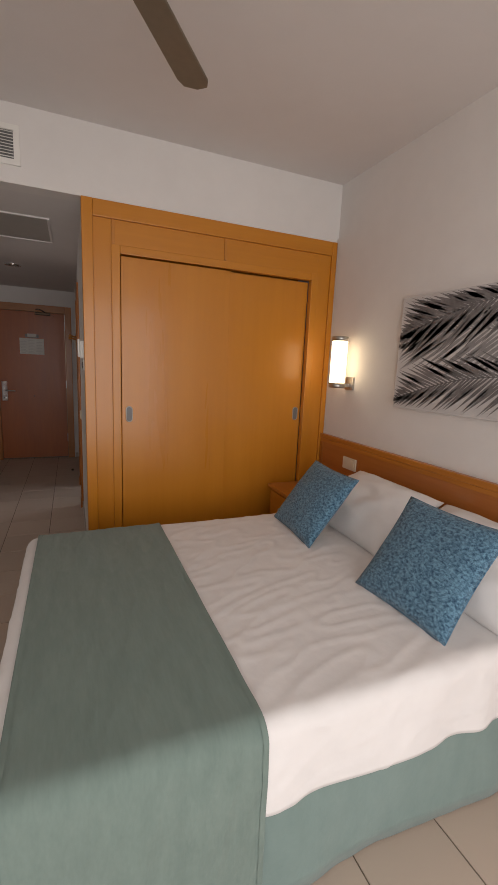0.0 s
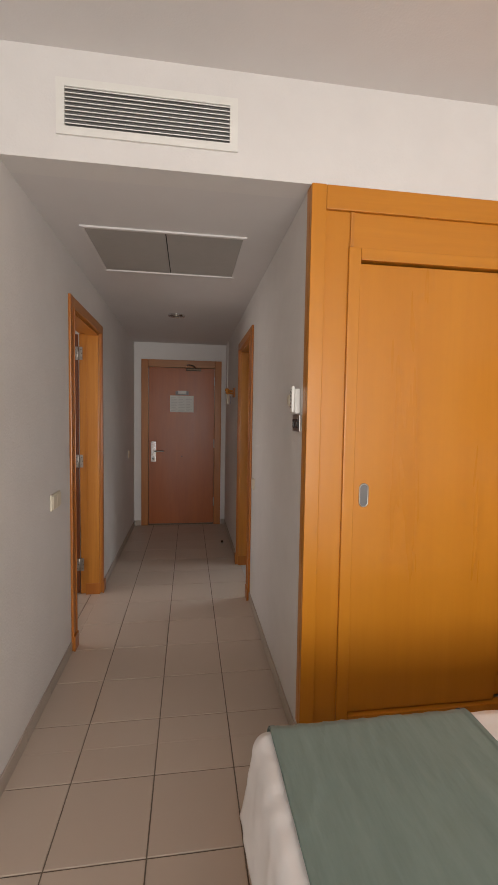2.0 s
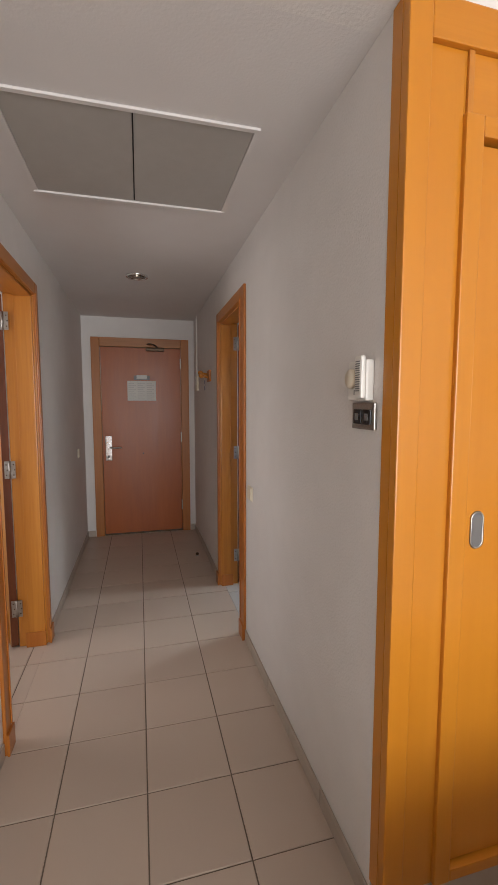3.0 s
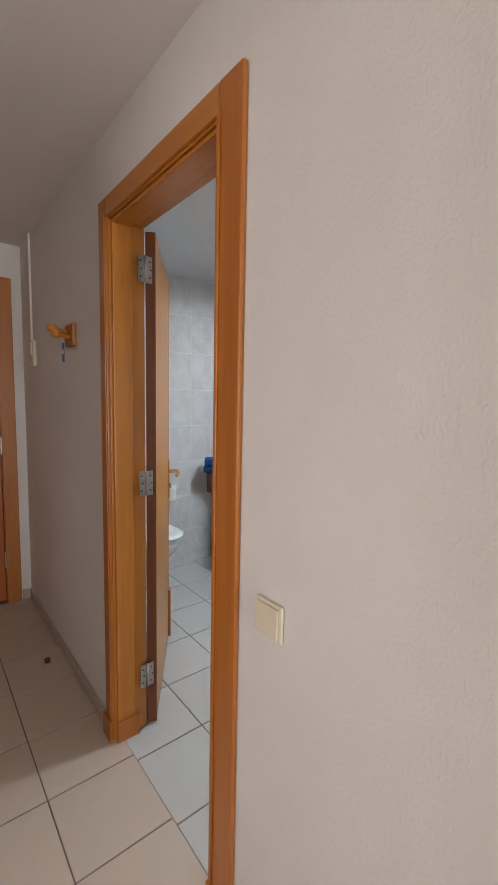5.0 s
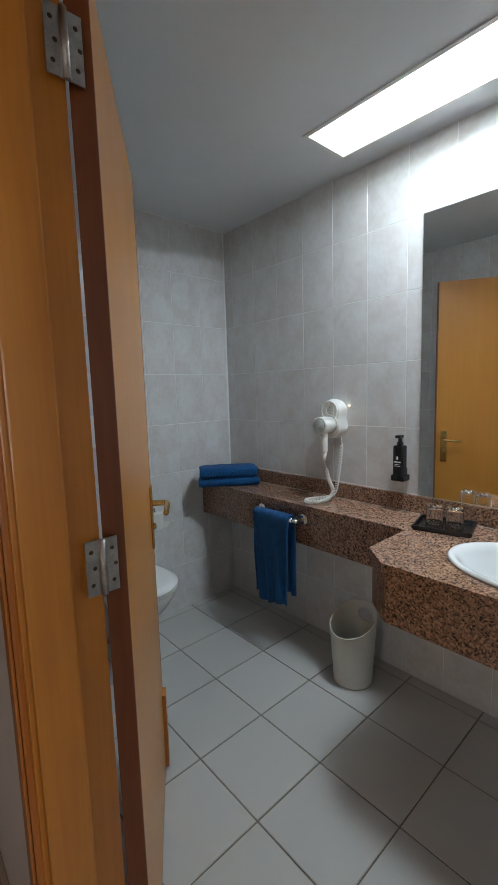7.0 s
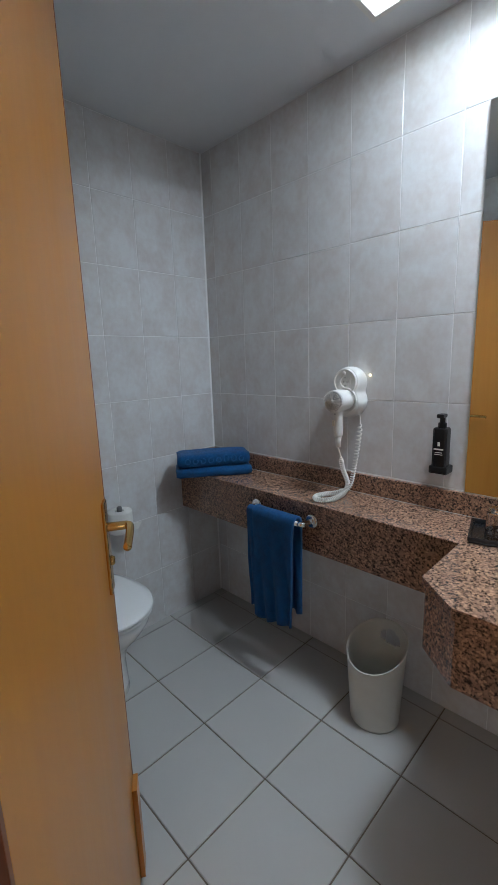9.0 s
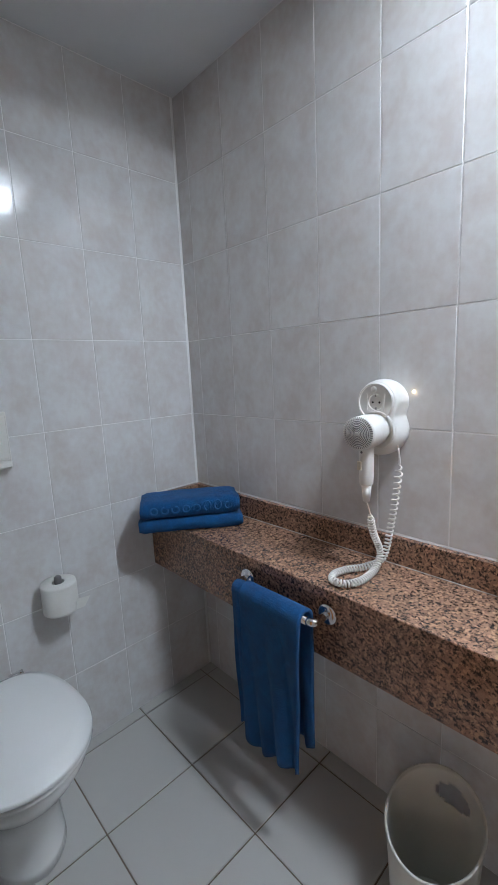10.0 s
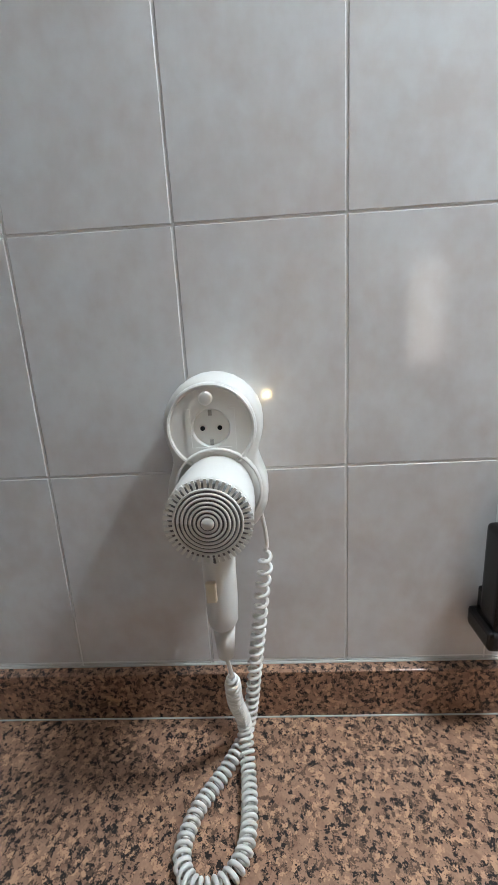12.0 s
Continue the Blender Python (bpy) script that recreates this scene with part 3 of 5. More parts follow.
part("frame_sill", box(0.8425, 2.1875, YW - 0.015, YW + 0.03, 0.10, 0.137, 0.004), WOODH, wd)
# dark sheet close behind the doors, painting the shade inside
part("interior", box(0.86, 2.17, YW + 0.10, YW + 0.105, 0.14, 2.09), GAPSHADE, wd)


def sliding(x0, x1, yf, hx):
    dr = part("sliding_door", box(x0, x1, yf, yf + 0.022, 0.145, 2.088, 0.002), WOOD, wd)
    z0, z1 = 1.07, 1.165
    pts = [(0.019 * math.cos(a), 0.019 * math.sin(a) + (0.03 if math.sin(a) > 0 else -0.03)) for a in [2 * math.pi * (i + 0.5) / 24 for i in range(24)]]
    rim = tube([Vector((hx + p[0], yf - 0.001, 1.115 + p[1])) for p in pts + pts[:2]], 0.0035, 6)
    part("recessed_pull", rim, STEEL, dr, "oval steel recessed pull", True)
    cup = prism([(p[0] * 0.9, p[1] * 0.96) for p in pts], 0, 0.002)
    part("pull_cup", turned(cup, Matrix.Translation((hx, yf - 0.0005, 1.115)) @ ALONG_MY), GPLASTIC, dr)


sliding(0.8475, 1.565, YW + 0.004, 0.893)
sliding(1.55, 2.186, YW + 0.034, 2.145)

# ---- vent, hatch and spot ----
vt = thing("air_vent", (-0.01, YW, 2.505), "white louvred air-conditioning grille on the bulkhead", "vent")
part("frame", wall_boxes([(-0.345, 0.325, YW - 0.010, YW - 0.001, 2.643, 2.672), (-0.345, 0.325, YW - 0.010, YW - 0.001, 2.474, 2.503), (-0.345, -0.315, YW - 0.010, YW - 0.001, 2.503, 2.643), (0.295, 0.325, YW - 0.010, YW - 0.001, 2.503, 2.643)]), WPLASTIC, vt)
# flat sheet, its colour standing in for the shaded depth behind the slats
part("backing", box(-0.314, 0.294, YW - 0.003, YW - 0.001, 2.504, 2.642), VENTSHADE, vt, "dark backing sheet, coloured as the shade behind the slats")
for i in range(9):
    sl = turned(box(-0.3135, 0.2935, -0.0085, 0.0085, -0.0014, 0.0014), Matrix.Translation((0, YW - 0.0105, 2.512 + i * 0.0153)) @ Matrix.Rotation(radians(28), 4, "X"))
    part("slat", sl, WPLASTIC, vt)
for x in (-0.16, -0.01, 0.14):
    part("mullion", box(x, x + 0.004, YW - 0.004, YW - 0.0032, 2.504, 2.642), GPLASTIC, vt)
hc = thing("ceiling_hatch", (0.02, 5.52, ZC - 0.012), "grey double access hatch in the corridor ceiling", "hatch")
part("frame", wall_boxes([(-0.40, 0.44, 5.195, 5.212, ZC - 0.010, ZC - 0.001), (-0.40, 0.44, 5.82, 5.842, ZC - 0.014, ZC - 0.001), (-0.40, -0.383, 5.212, 5.82, ZC - 0.010, ZC - 0.001), (0.423, 0.44, 5.212, 5.82, ZC - 0.010, ZC - 0.001)]), CEIL, hc)
# dark strip that paints the shade between the two panels
part("gap", box(0.0175, 0.0225, 5.213, 5.819, ZC - 0.004, ZC - 0.001), GAPSHADE, hc)
part("panel", box(-0.382, 0.017, 5.213, 5.819, ZC - 0.006, ZC - 0.001), HATCH, hc)
part("panel", box(0.023, 0.422, 5.213, 5.819, ZC - 0.006, ZC - 0.001), HATCH, hc)
sp = thing("ceiling_spotlight", (0.025, 7.0, ZC - 0.01), "small round recessed ceiling spotlight, switched off", "spotlight")
part("trim_ring", lathe([(0.076, 0), (0.08, 0.004), (0.08, 0.0095), (0.066, 0.0095), (0.062, 0.001), (0.076, 0)], 32, (0.025, 7.0, ZC - 0.011), closed=True), CHROME, sp, smooth=True)
part("reflector", lathe([(0.062, 0.0), (0.045, 0.004), (0.014, 0.007)], 24, (0.025, 7.0, ZC - 0.0085)), DOWNL, sp, smooth=True)
part("bulb", lathe([(0.004, -0.004), (0.011, 0.0), (0.011, 0.003)], 12, (0.03, 7.0, ZC - 0.010)), GPLASTIC, sp)

# ---- corridor fittings ----
th = thing("thermostat", (XR, 4.80, 1.46), "white room thermostat with a round dial", "thermostat")
part("body", box(XR - 0.026, XR - 0.001, 4.752, 4.852, 1.462, 1.572, 0.006), WPLASTIC, th)
part("cover", box(XR - 0.040, XR - 0.0265, 4.752, 4.79, 1.468, 1.582, 0.006), WPLASTIC, th)
bb = bmesh.new()
for i in range(14):
    box(XR - 0.0415, XR - 0.0402, 4.76, 4.782, 1.487 + i * 0.006, 1.4895 + i * 0.006, bm=bb)
part("louvres", bb, GPLASTIC, th)
part("dial", lathe([(0.027, 0), (0.027, 0.009), (0.023, 0.013)], 32, (XR - 0.0265, 4.823, 1.523), ALONG_MX), CREAM, th, smooth=True)
part("switch", box(XR - 0.031, XR - 0.0265, 4.80, 4.808, 1.478, 1.492, 0.001), GPLASTIC, th)
pl = thing("switch_panel", (XR, 4.79, 1.385), "grey double switch panel under the thermostat", "switch")
part("plate", box(XR - 0.010, XR - 0.001, 4.733, 4.853, 1.383, 1.457, 0.003), STEEL, pl)
for y in (4.747, 4.798):
    part("button", box(XR - 0.014, XR - 0.0105, y, y + 0.041, 1.397, 1.438, 0.002), BLACK, pl)
    part("symbol", box(XR - 0.0155, XR - 0.0142, y + 0.012, y + 0.029, 1.408, 1.427), GPLASTIC, pl)


def rocker(y, z, x, side, w=0.086, h=0.082, label="cream light switch on the plaster wall", double=False):
    s = thing("light_switch", (x, y, z), label, "switch")
    a, b = (x + 0.001, x + 0.010) if side > 0 else (x - 0.010, x - 0.001)
    part("plate", box(a, b, y - w / 2, y + w / 2, z, z + h, 0.004), CREAM, s)
    c, e = (b + 0.0005, b + 0.006) if side > 0 else (a - 0.006, a - 0.0005)
    if double:
        part("rocker", box(c, e, y - w / 2 + 0.008, y - 0.001, z + 0.009, z + h - 0.009, 0.002), CREAM, s)
        part("rocker", box(c, e, y + 0.001, y + w / 2 - 0.008, z + 0.009, z + h - 0.009, 0.002), CREAM, s)
    else:
        part("rocker", box(c, e, y - w / 2 + 0.007, y + w / 2 - 0.007, z + 0.007, z + h - 0.007, 0.002), CREAM, s)


rocker(6.034, 0.905, XR, -1)
rocker(5.27, 0.945, XL, 1, 0.15, 0.085, "cream double light switch on the corridor wall", True)
rocker(8.0, 0.95, XL, 1, 0.06, 0.08, "small cream switch near the entrance door")
hk = thing("coat_hook", (XR, 7.44, 1.65), "wooden wall coat hook with two turned pegs", "coat hook")
part("back_plate", box(XR - 0.020, XR - 0.001, 7.385, 7.505, 1.652, 1.752, 0.006), FRAMEW, hk)
for y, zz in ((7.42, 1.689), (7.47, 1.717)):
    part("peg", turned(lathe([(0.011, 0), (0.009, 0.03), (0.010, 0.04), (0.019, 0.052), (0.021, 0.064), (0.016, 0.078), (0.006, 0.084)], 20), Matrix.Translation((XR - 0.0205, y, zz)) @ Matrix.Rotation(radians(-78), 4, "Y")), JAMBW, hk, smooth=True)
tg = thing("hanging_tag", (XR - 0.05, 7.42, 1.577), "blue paper tag hanging from the coat hook", "tag")
part("card", box(XR - 0.052, XR - 0.050, 7.402, 7.436, 1.577, 1.662), BLUETAG, tg)
part("label_patch", box(XR - 0.0535, XR - 0.0522, 7.408, 7.430, 1.612, 1.632), PAPER, tg)
part("string", tube([Vector((XR - 0.051, 7.42, 1.662)), Vector((XR - 0.052, 7.42, 1.682))], 0.001, 5), PAPER, tg)
kc = thing("key_card_switch", (XR, 8.22, 1.60), "cream key-card switch beside the entrance door", "switch")
part("plate", box(XR - 0.022, XR - 0.001, 8.165, 8.27, 1.60, 1.75, 0.004), CREAM, kc)
part("slot", box(XR - 0.030, XR - 0.0225, 8.178, 8.225, 1.66, 1.74, 0.002), WPLASTIC, kc)
cd = thing("cable_conduit", (XR, 8.26, 1.751), "thin white cable conduit up to the ceiling", "conduit")
part("duct", box(XR - 0.013, XR - 0.001, 8.248, 8.268, 1.751, ZC - 0.001, 0.002), WPLASTIC, cd)
ds = thing("door_stopper", (0.531, 7.685, 0), "small steel door stopper on the tiled floor", "door stopper")
part("base", lathe([(0.017, 0), (0.017, 0.004), (0.013, 0.008)], 20, (0.531, 7.685, 0.0)), STEEL, ds, smooth=True)
part("bumper", lathe([(0.012, 0.008), (0.015, 0.014), (0.015, 0.026), (0.009, 0.03)], 20, (0.531, 7.685, 0.0)), BRONZE, ds, smooth=True)

mr = thing("wall_mirror", (XL, 4.06, 0.56), "tall mirror in a rounded honey-wood frame", "mirror")
M0, M1, N0, N1 = 3.70, 4.415, 0.56, 1.82
part("glass", box(XL + 0.004, XL + 0.010, M0 + 0.03, M1 - 0.03, N0 + 0.03, N1 - 0.03), MIRROR, mr, "silvered mirror glass")
part("frame_side", box(XL + 0.001, XL + 0.026, M0, M0 + 0.045, N0, N1, 0.008, seg=3), FRAMEW, mr)
part("frame_side", box(XL + 0.001, XL + 0.026, M1 - 0.045, M1, N0, N1, 0.008, seg=3), FRAMEW, mr)
part("frame_rail", box(XL + 0.001, XL + 0.025, M0 + 0.0455, M1 - 0.0455, N0, N0 + 0.045, 0.008, seg=3), WOODY, mr)
part("frame_rail", box(XL + 0.001, XL + 0.025, M0 + 0.0455, M1 - 0.0455, N1 - 0.045, N1, 0.008, seg=3), WOODY, mr)


# ---- bed ----
BX0, BX1, BY0, BY1, BT = 0.327, 2.355, 2.632, 4.085, 0.562
bed = thing("double_bed", (1.36, 3.36, 0), "double bed with white sheet and grey-green skirt", "bed")
part("bed_base", box(BX0 + 0.05, BX1, BY0 + 0.05, BY1 - 0.05, 0.03, 0.32), SKIRT, bed)
part("mattress", box(BX0 + 0.02, BX1, BY0 + 0.02, BY1 - 0.02, 0.321, BT - 0.012, 0.04, seg=4), LINEN, bed)


def skirt_path(s):
    """Round the bed from the head on the near side, past the foot, to the head on the far side."""
    L1, L2 = BX1 - BX0, BY1 - BY0
    d = s * (2 * L1 + L2)
    r = 0.10
    if d < L1 - r:
        return Vector((BX1 - d, BY0, 0)), Vector((0, -1, 0))
    if d < L1 + r:
        a = (d - L1 + r) / (2 * r) * math.pi / 2
        return Vector((BX0 + r - r * math.sin(a), BY0 + r - r * math.cos(a), 0)), Vector((-math.sin(a), -math.cos(a), 0))
    if d < L1 + L2 - r:
        return Vector((BX0, BY0 + d - L1, 0)), Vector((-1, 0, 0))
    if d < L1 + L2 + r:
        a = (d - L1 - L2 + r) / (2 * r) * math.pi / 2
        return Vector((BX0 + r - r * math.cos(a), BY1 - r + r * math.sin(a), 0)), Vector((-math.cos(a), math.sin(a), 0))
    return Vector((BX0 + d - L1 - L2, BY1, 0)), Vector((0, 1, 0))


def skirt_point(u, v):
    p, n = skirt_path(u)
    w = 0.012 * math.sin(u * 70 + 2 * math.sin(u * 23)) * (1 - v) ** 1.5 + 0.006 * noise.noise(Vector((u * 60, v * 2, 0)))
    q = p + n * (-0.012 + w + 0.015 * (1 - v))
    q.z = 0.006 + v * 0.46
    return q


thick(part("bed_skirt", grid(260, 10, skirt_point), SKIRT, bed, "grey-green fabric skirt down to the floor", True), 0.003)


def fold(a, b, x0, y0, y1, top, r, out=0.0):
    """A cloth point (a, b) laid over the bed: what lies past an edge hangs down."""
    dx = max(x0 - a, 0)
    dy, sy = (y0 - b, -1) if b < y0 else ((b - y1, 1) if b > y1 else (0, 0))
    d = math.hypot(dx, dy)
    x, y = max(a, x0), min(max(b, y0), y1)
    if d == 0:
        return Vector((x, y, top)), Vector((0, 0, 1))
    n = Vector((-dx / d, sy * dy / d, 0))
    arc = r * math.pi / 2
    if d < arc:
        t = d / r
        return Vector((x, y, top - r)) + n * (r * math.sin(t)) + Vector((0, 0, r * math.cos(t))), n * math.sin(t) + Vector((0, 0, math.cos(t)))
    return Vector((x, y, top - r - (d - arc))) + n * (r + out * (d - arc)), n


def creases(a, b, amp):
    v = noise.noise(Vector((a * 5, b * 5, 0.3))) * 0.3 + 0.25 * noise.noise(Vector((a * 17, b * 13, 2.3)))
    ridge = 1 - abs(noise.noise(Vector((a * 5 + 0.8 * b, b * 13 - 4 * a, 4.1))))
    return amp * (v + 1.6 * max(ridge - 0.78, 0) * 3)


RAD = 0.045


def sheet_point(u, v):
    a0, a1 = BX0 + RAD - 0.24, BX1
    b0, b1 = BY0 + RAD - 0.275, BY1 - RAD + 0.26
    a, b = a0 + (a1 - a0) * u, b0 + (b1 - b0) * v
    corner = a < BX0 + RAD and (b < BY0 + RAD or b > BY1 - RAD)
    p, n = fold(a, b, BX0 + RAD, BY0 + RAD, BY1 - RAD, BT, RAD, 0.16 if a < BX0 + RAD and BY0 + RAD < b < BY1 - RAD else 0.04)
    drop = max(BT - p.z - RAD, 0)
    if corner and drop > 0.22:
        p.z = BT - RAD - 0.22 - 0.1 * (drop - 0.22)
    s = (a if abs(n.y) > abs(n.x) else b) if n.z < 0.5 else 0
    flute = (0.004 if n.x < -0.5 else 0.009) * math.sin(s * 19 + 1.7 * math.sin(s * 7)) * min(drop / 0.15, 1)
    return p + n * (0.003 + creases(a, b, 0.0032) + flute)


thick(part("sheet", grid(170, 150, sheet_point), LINEN, bed, "white cotton sheet, lightly creased", True), 0.003)

rn = thing("bed_runner", (0.70, 3.36, 0.12), "sage-green cloth runner across the foot of the bed", "bed runner")


def runner_point(u, v):
    a = 0.375 + (0.98 - 0.375) * u
    b0, b1 = BY0 + RAD - 0.50, BY1 - RAD + 0.42
    b = b0 + (b1 - b0) * v
    p, n = fold(a, b, -1, BY0 + RAD, BY1 - RAD, BT + 0.006, RAD + 0.004, 0.02)
    drop = max(BT - p.z - RAD, 0)
    flute = 0.008 * math.sin(a * 23 + 2 * math.sin(a * 9)) * min(drop / 0.2, 1)
    return p + n * (0.009 + creases(b * 0.8, a * 1.3, 0.0024) + flute + 0.004 * min(drop / 0.1, 1) * 2)


thick(part("cloth", grid(70, 190, runner_point), RUNNER, rn, smooth=True), 0.003)
for e in (0.004, 0.972):
    hem = grid(2, 190, lambda u, v: runner_point(e + 0.024 * u, v) + Vector((0, 0, 0.0022)) + (Vector((0, -0.0022, 0)) if v < 0.25 else (Vector((0, 0.0022, 0)) if v > 0.78 else Vector())))
    part("hem", hem, RUNNER, rn, smooth=True)


def cushion_mesh(w, h, t, n=28, seed=0, puff=2.2, wrinkle=0.004):
    """A stuffed square in the local xz plane, thickness along y."""
    b = bmesh.new()
    for side in (1, -1):
        vs = []
        for i in range(n + 1):
            row = []
            for j in range(n + 1):
                a, c = 2 * i / n - 1, 2 * j / n - 1
                prof = ((1 - abs(a) ** puff) * (1 - abs(c) ** puff)) ** 0.55
                pin = 1 - 0.05 * (1 - a * a) * abs(c) - 0.0
                pin2 = 1 - 0.05 * (1 - c * c) * abs(a)
                w_ = wrinkle * noise.noise(Vector((a * 3 + seed, c * 3, side)))
                row.append(b.verts.new((a * w / 2 * pin2, side * (t / 2 * prof + 0.003 + w_ * prof), c * h / 2 * pin)))
            vs.append(row)
        for i in range(n):
            for j in range(n):
                q = (vs[i][j], vs[i + 1][j], vs[i + 1][j + 1], vs[i][j + 1])
                b.faces.new(q if side < 0 else q[::-1])
    bmesh.ops.remove_doubles(b, verts=b.verts[:], dist=0.0065)
    bmesh.ops.recalc_face_normals(b, faces=b.faces[:])
    return b


def cushion(bottom, top, ya, yb, yaw, label, seed):
    """Leans from its lower edge (x, z) to its upper edge (x, z), between ya and yb."""
    h = math.hypot(top[0] - bottom[0], top[1] - bottom[1]) + 0.03
    lean = math.degrees(math.atan2(top[0] - bottom[0], top[1] - bottom[1]))
    m = Matrix.Translation(((bottom[0] + top[0]) / 2, (ya + yb) / 2, (bottom[1] + top[1]) / 2)) @ Matrix.Rotation(radians(yaw - 90), 4, "Z") @ Matrix.Rotation(radians(-lean), 4, "X")
    c = thing("cushion", ((bottom[0] + top[0]) / 2, (ya + yb) / 2, bottom[1]), label, "cushion", "blue cushions on the bed")
    part("cover", turned(cushion_mesh(abs(yb - ya) + 0.02, h, 0.115, seed=seed), m), CUSHION, c, smooth=True)
    loop = [(-1, -1), (1, -1), (1, 1), (-1, 1), (-1, -1)]
    w = abs(yb - ya) + 0.02
    pts = []
    for (a, b_), (c_, d_) in zip(loop, loop[1:]):
        for k in range(14):
            f = k / 14
            x_, z_ = a + (c_ - a) * f, b_ + (d_ - b_) * f
            pts.append(m @ Vector((x_ * w / 2 * (1 - 0.05 * (1 - z_ * z_)), 0, z_ * h / 2 * (1 - 0.05 * (1 - x_ * x_)))))
    part("piping", tube(pts + pts[:1], 0.0035, 6), CUSHION, c, smooth=True)


cushion((1.66, 0.575), (1.90, 0.895), 3.54, 3.99, -4, "blue woven square cushion leaning on a pillow", 1)
cushion((1.672, 0.575), (1.925, 0.91), 2.74, 3.17, 3, "blue woven square cushion leaning on a pillow", 5)


def pillow(y, m_lean, label, seed, x=2.12, z=0.735, w=0.70):
    p = thing("pillow", (x, y, 0.56), label, "pillow", "white pillows on the bed")
    m = Matrix.Translation((x, y, z)) @ Matrix.Rotation(radians(-90), 4, "Z") @ Matrix.Rotation(radians(-m_lean), 4, "X")
    part("case", turned(cushion_mesh(w, 0.48, 0.22, 34, seed, 2.4, 0.02), m), LINEN, p, smooth=True)


pillow(3.69, 60, "plump white pillow leaning against the headboard", 3, 2.10, 0.688)
pillow(2.98, 60, "plump white pillow leaning against the headboard", 8, 2.10, 0.688)

hb = thing("headboard", (XH - 0.02, 3.4, 0.0), "long honey-wood headboard panel fixed to the wall", "headboard")
part("panel", box(XH - 0.024, XH - 0.001, 1.95, 4.632, 0.30, 0.93), mat("headboard_veneer", (0.47, 0.165, 0.036), 0.33, dark=(0.38, 0.125, 0.024), scale=(14, 0.9, 14), amount=0.7, coat=0.3), hb)
part("cap_rail", box(XH - 0.034, XH - 0.001, 1.945, 4.634, 0.931, 0.966, 0.006, seg=3), WOODY, hb)
part("bead", box(XH - 0.030, XH - 0.0245, 1.95, 4.622, 0.905, 0.9305, 0.002), WOODY, hb)
part("end_rail", box(XH - 0.031, XH - 0.0245, 4.60, 4.632, 0.30, 0.904, 0.003), FRAMEW, hb)
so = thing("socket_plate", (XH - 0.03, 4.25, 0.82), "cream socket plate on the headboard", "socket")
part("plate", box(XH - 0.034, XH - 0.025, 4.16, 4.31, 0.765, 0.85, 0.003), CREAM, so)
part("rocker", box(XH - 0.039, XH - 0.0345, 4.18, 4.22, 0.78, 0.835, 0.002), CREAM, so)
ns = thing("nightstand", (2.13, 4.36, 0), "honey-wood nightstand between bed and wardrobe", "nightstand")
part("body", box(1.93, XH - 0.03, 4.17, 4.60, 0.02, 0.565, 0.003), WOOD, ns)
part("top", box(1.91, XH - 0.028, 4.155, 4.615, 0.5655, 0.592, 0.005), WOODY, ns)
part("drawer_front", box(1.918, 1.9295, 4.19, 4.58, 0.36, 0.55, 0.003), WOOD, ns)
part("knob", lathe([(0.006, 0), (0.006, 0.012), (0.013, 0.018), (0.012, 0.026)], 16, (1.9175, 4.385, 0.455), ALONG_MX), STEEL, ns, smooth=True)

sc = thing("wall_sconce", (XH, 4.34, 1.33), "lit wall sconce with opal glass cylinder and steel caps", "wall lamp")
SX, SY = XH - 0.115, 4.345
part("back_plate", box(XH - 0.014, XH - 0.001, 4.30, 4.39, 1.325, 1.415, 0.003), STEEL, sc)
part("arm", box(SX, XH - 0.0145, SY - 0.012, SY + 0.012, 1.345, 1.369, 0.003), STEEL, sc)
part("shade", lathe([(0.05, 1.372), (0.054, 1.376), (0.054, 1.655), (0.05, 1.659)], 32, (SX, SY, 0)), SHADE, sc, "glowing opal glass cylinder", True)
part("top_cap", lathe([(0.056, 1.6595), (0.056, 1.687), (0.05, 1.69)], 32, (SX, SY, 0)), STEEL, sc, smooth=True)
part("bottom_cap", lathe([(0.05, 1.338), (0.056, 1.342), (0.056, 1.3715)], 32, (SX, SY, 0)), STEEL, sc, smooth=True)

# picture of palm fronds
pc = thing("palm_picture", (XH, 3.39, 1.255), "unframed black and white palm-leaf canvas print", "picture")
P0, P1, Q0, Q1 = 2.92, 3.862, 1.255, 1.89
part("canvas", box(XH - 0.026, XH - 0.001, P0, P1, Q0, Q1, 0.002), CANVAS, pc)


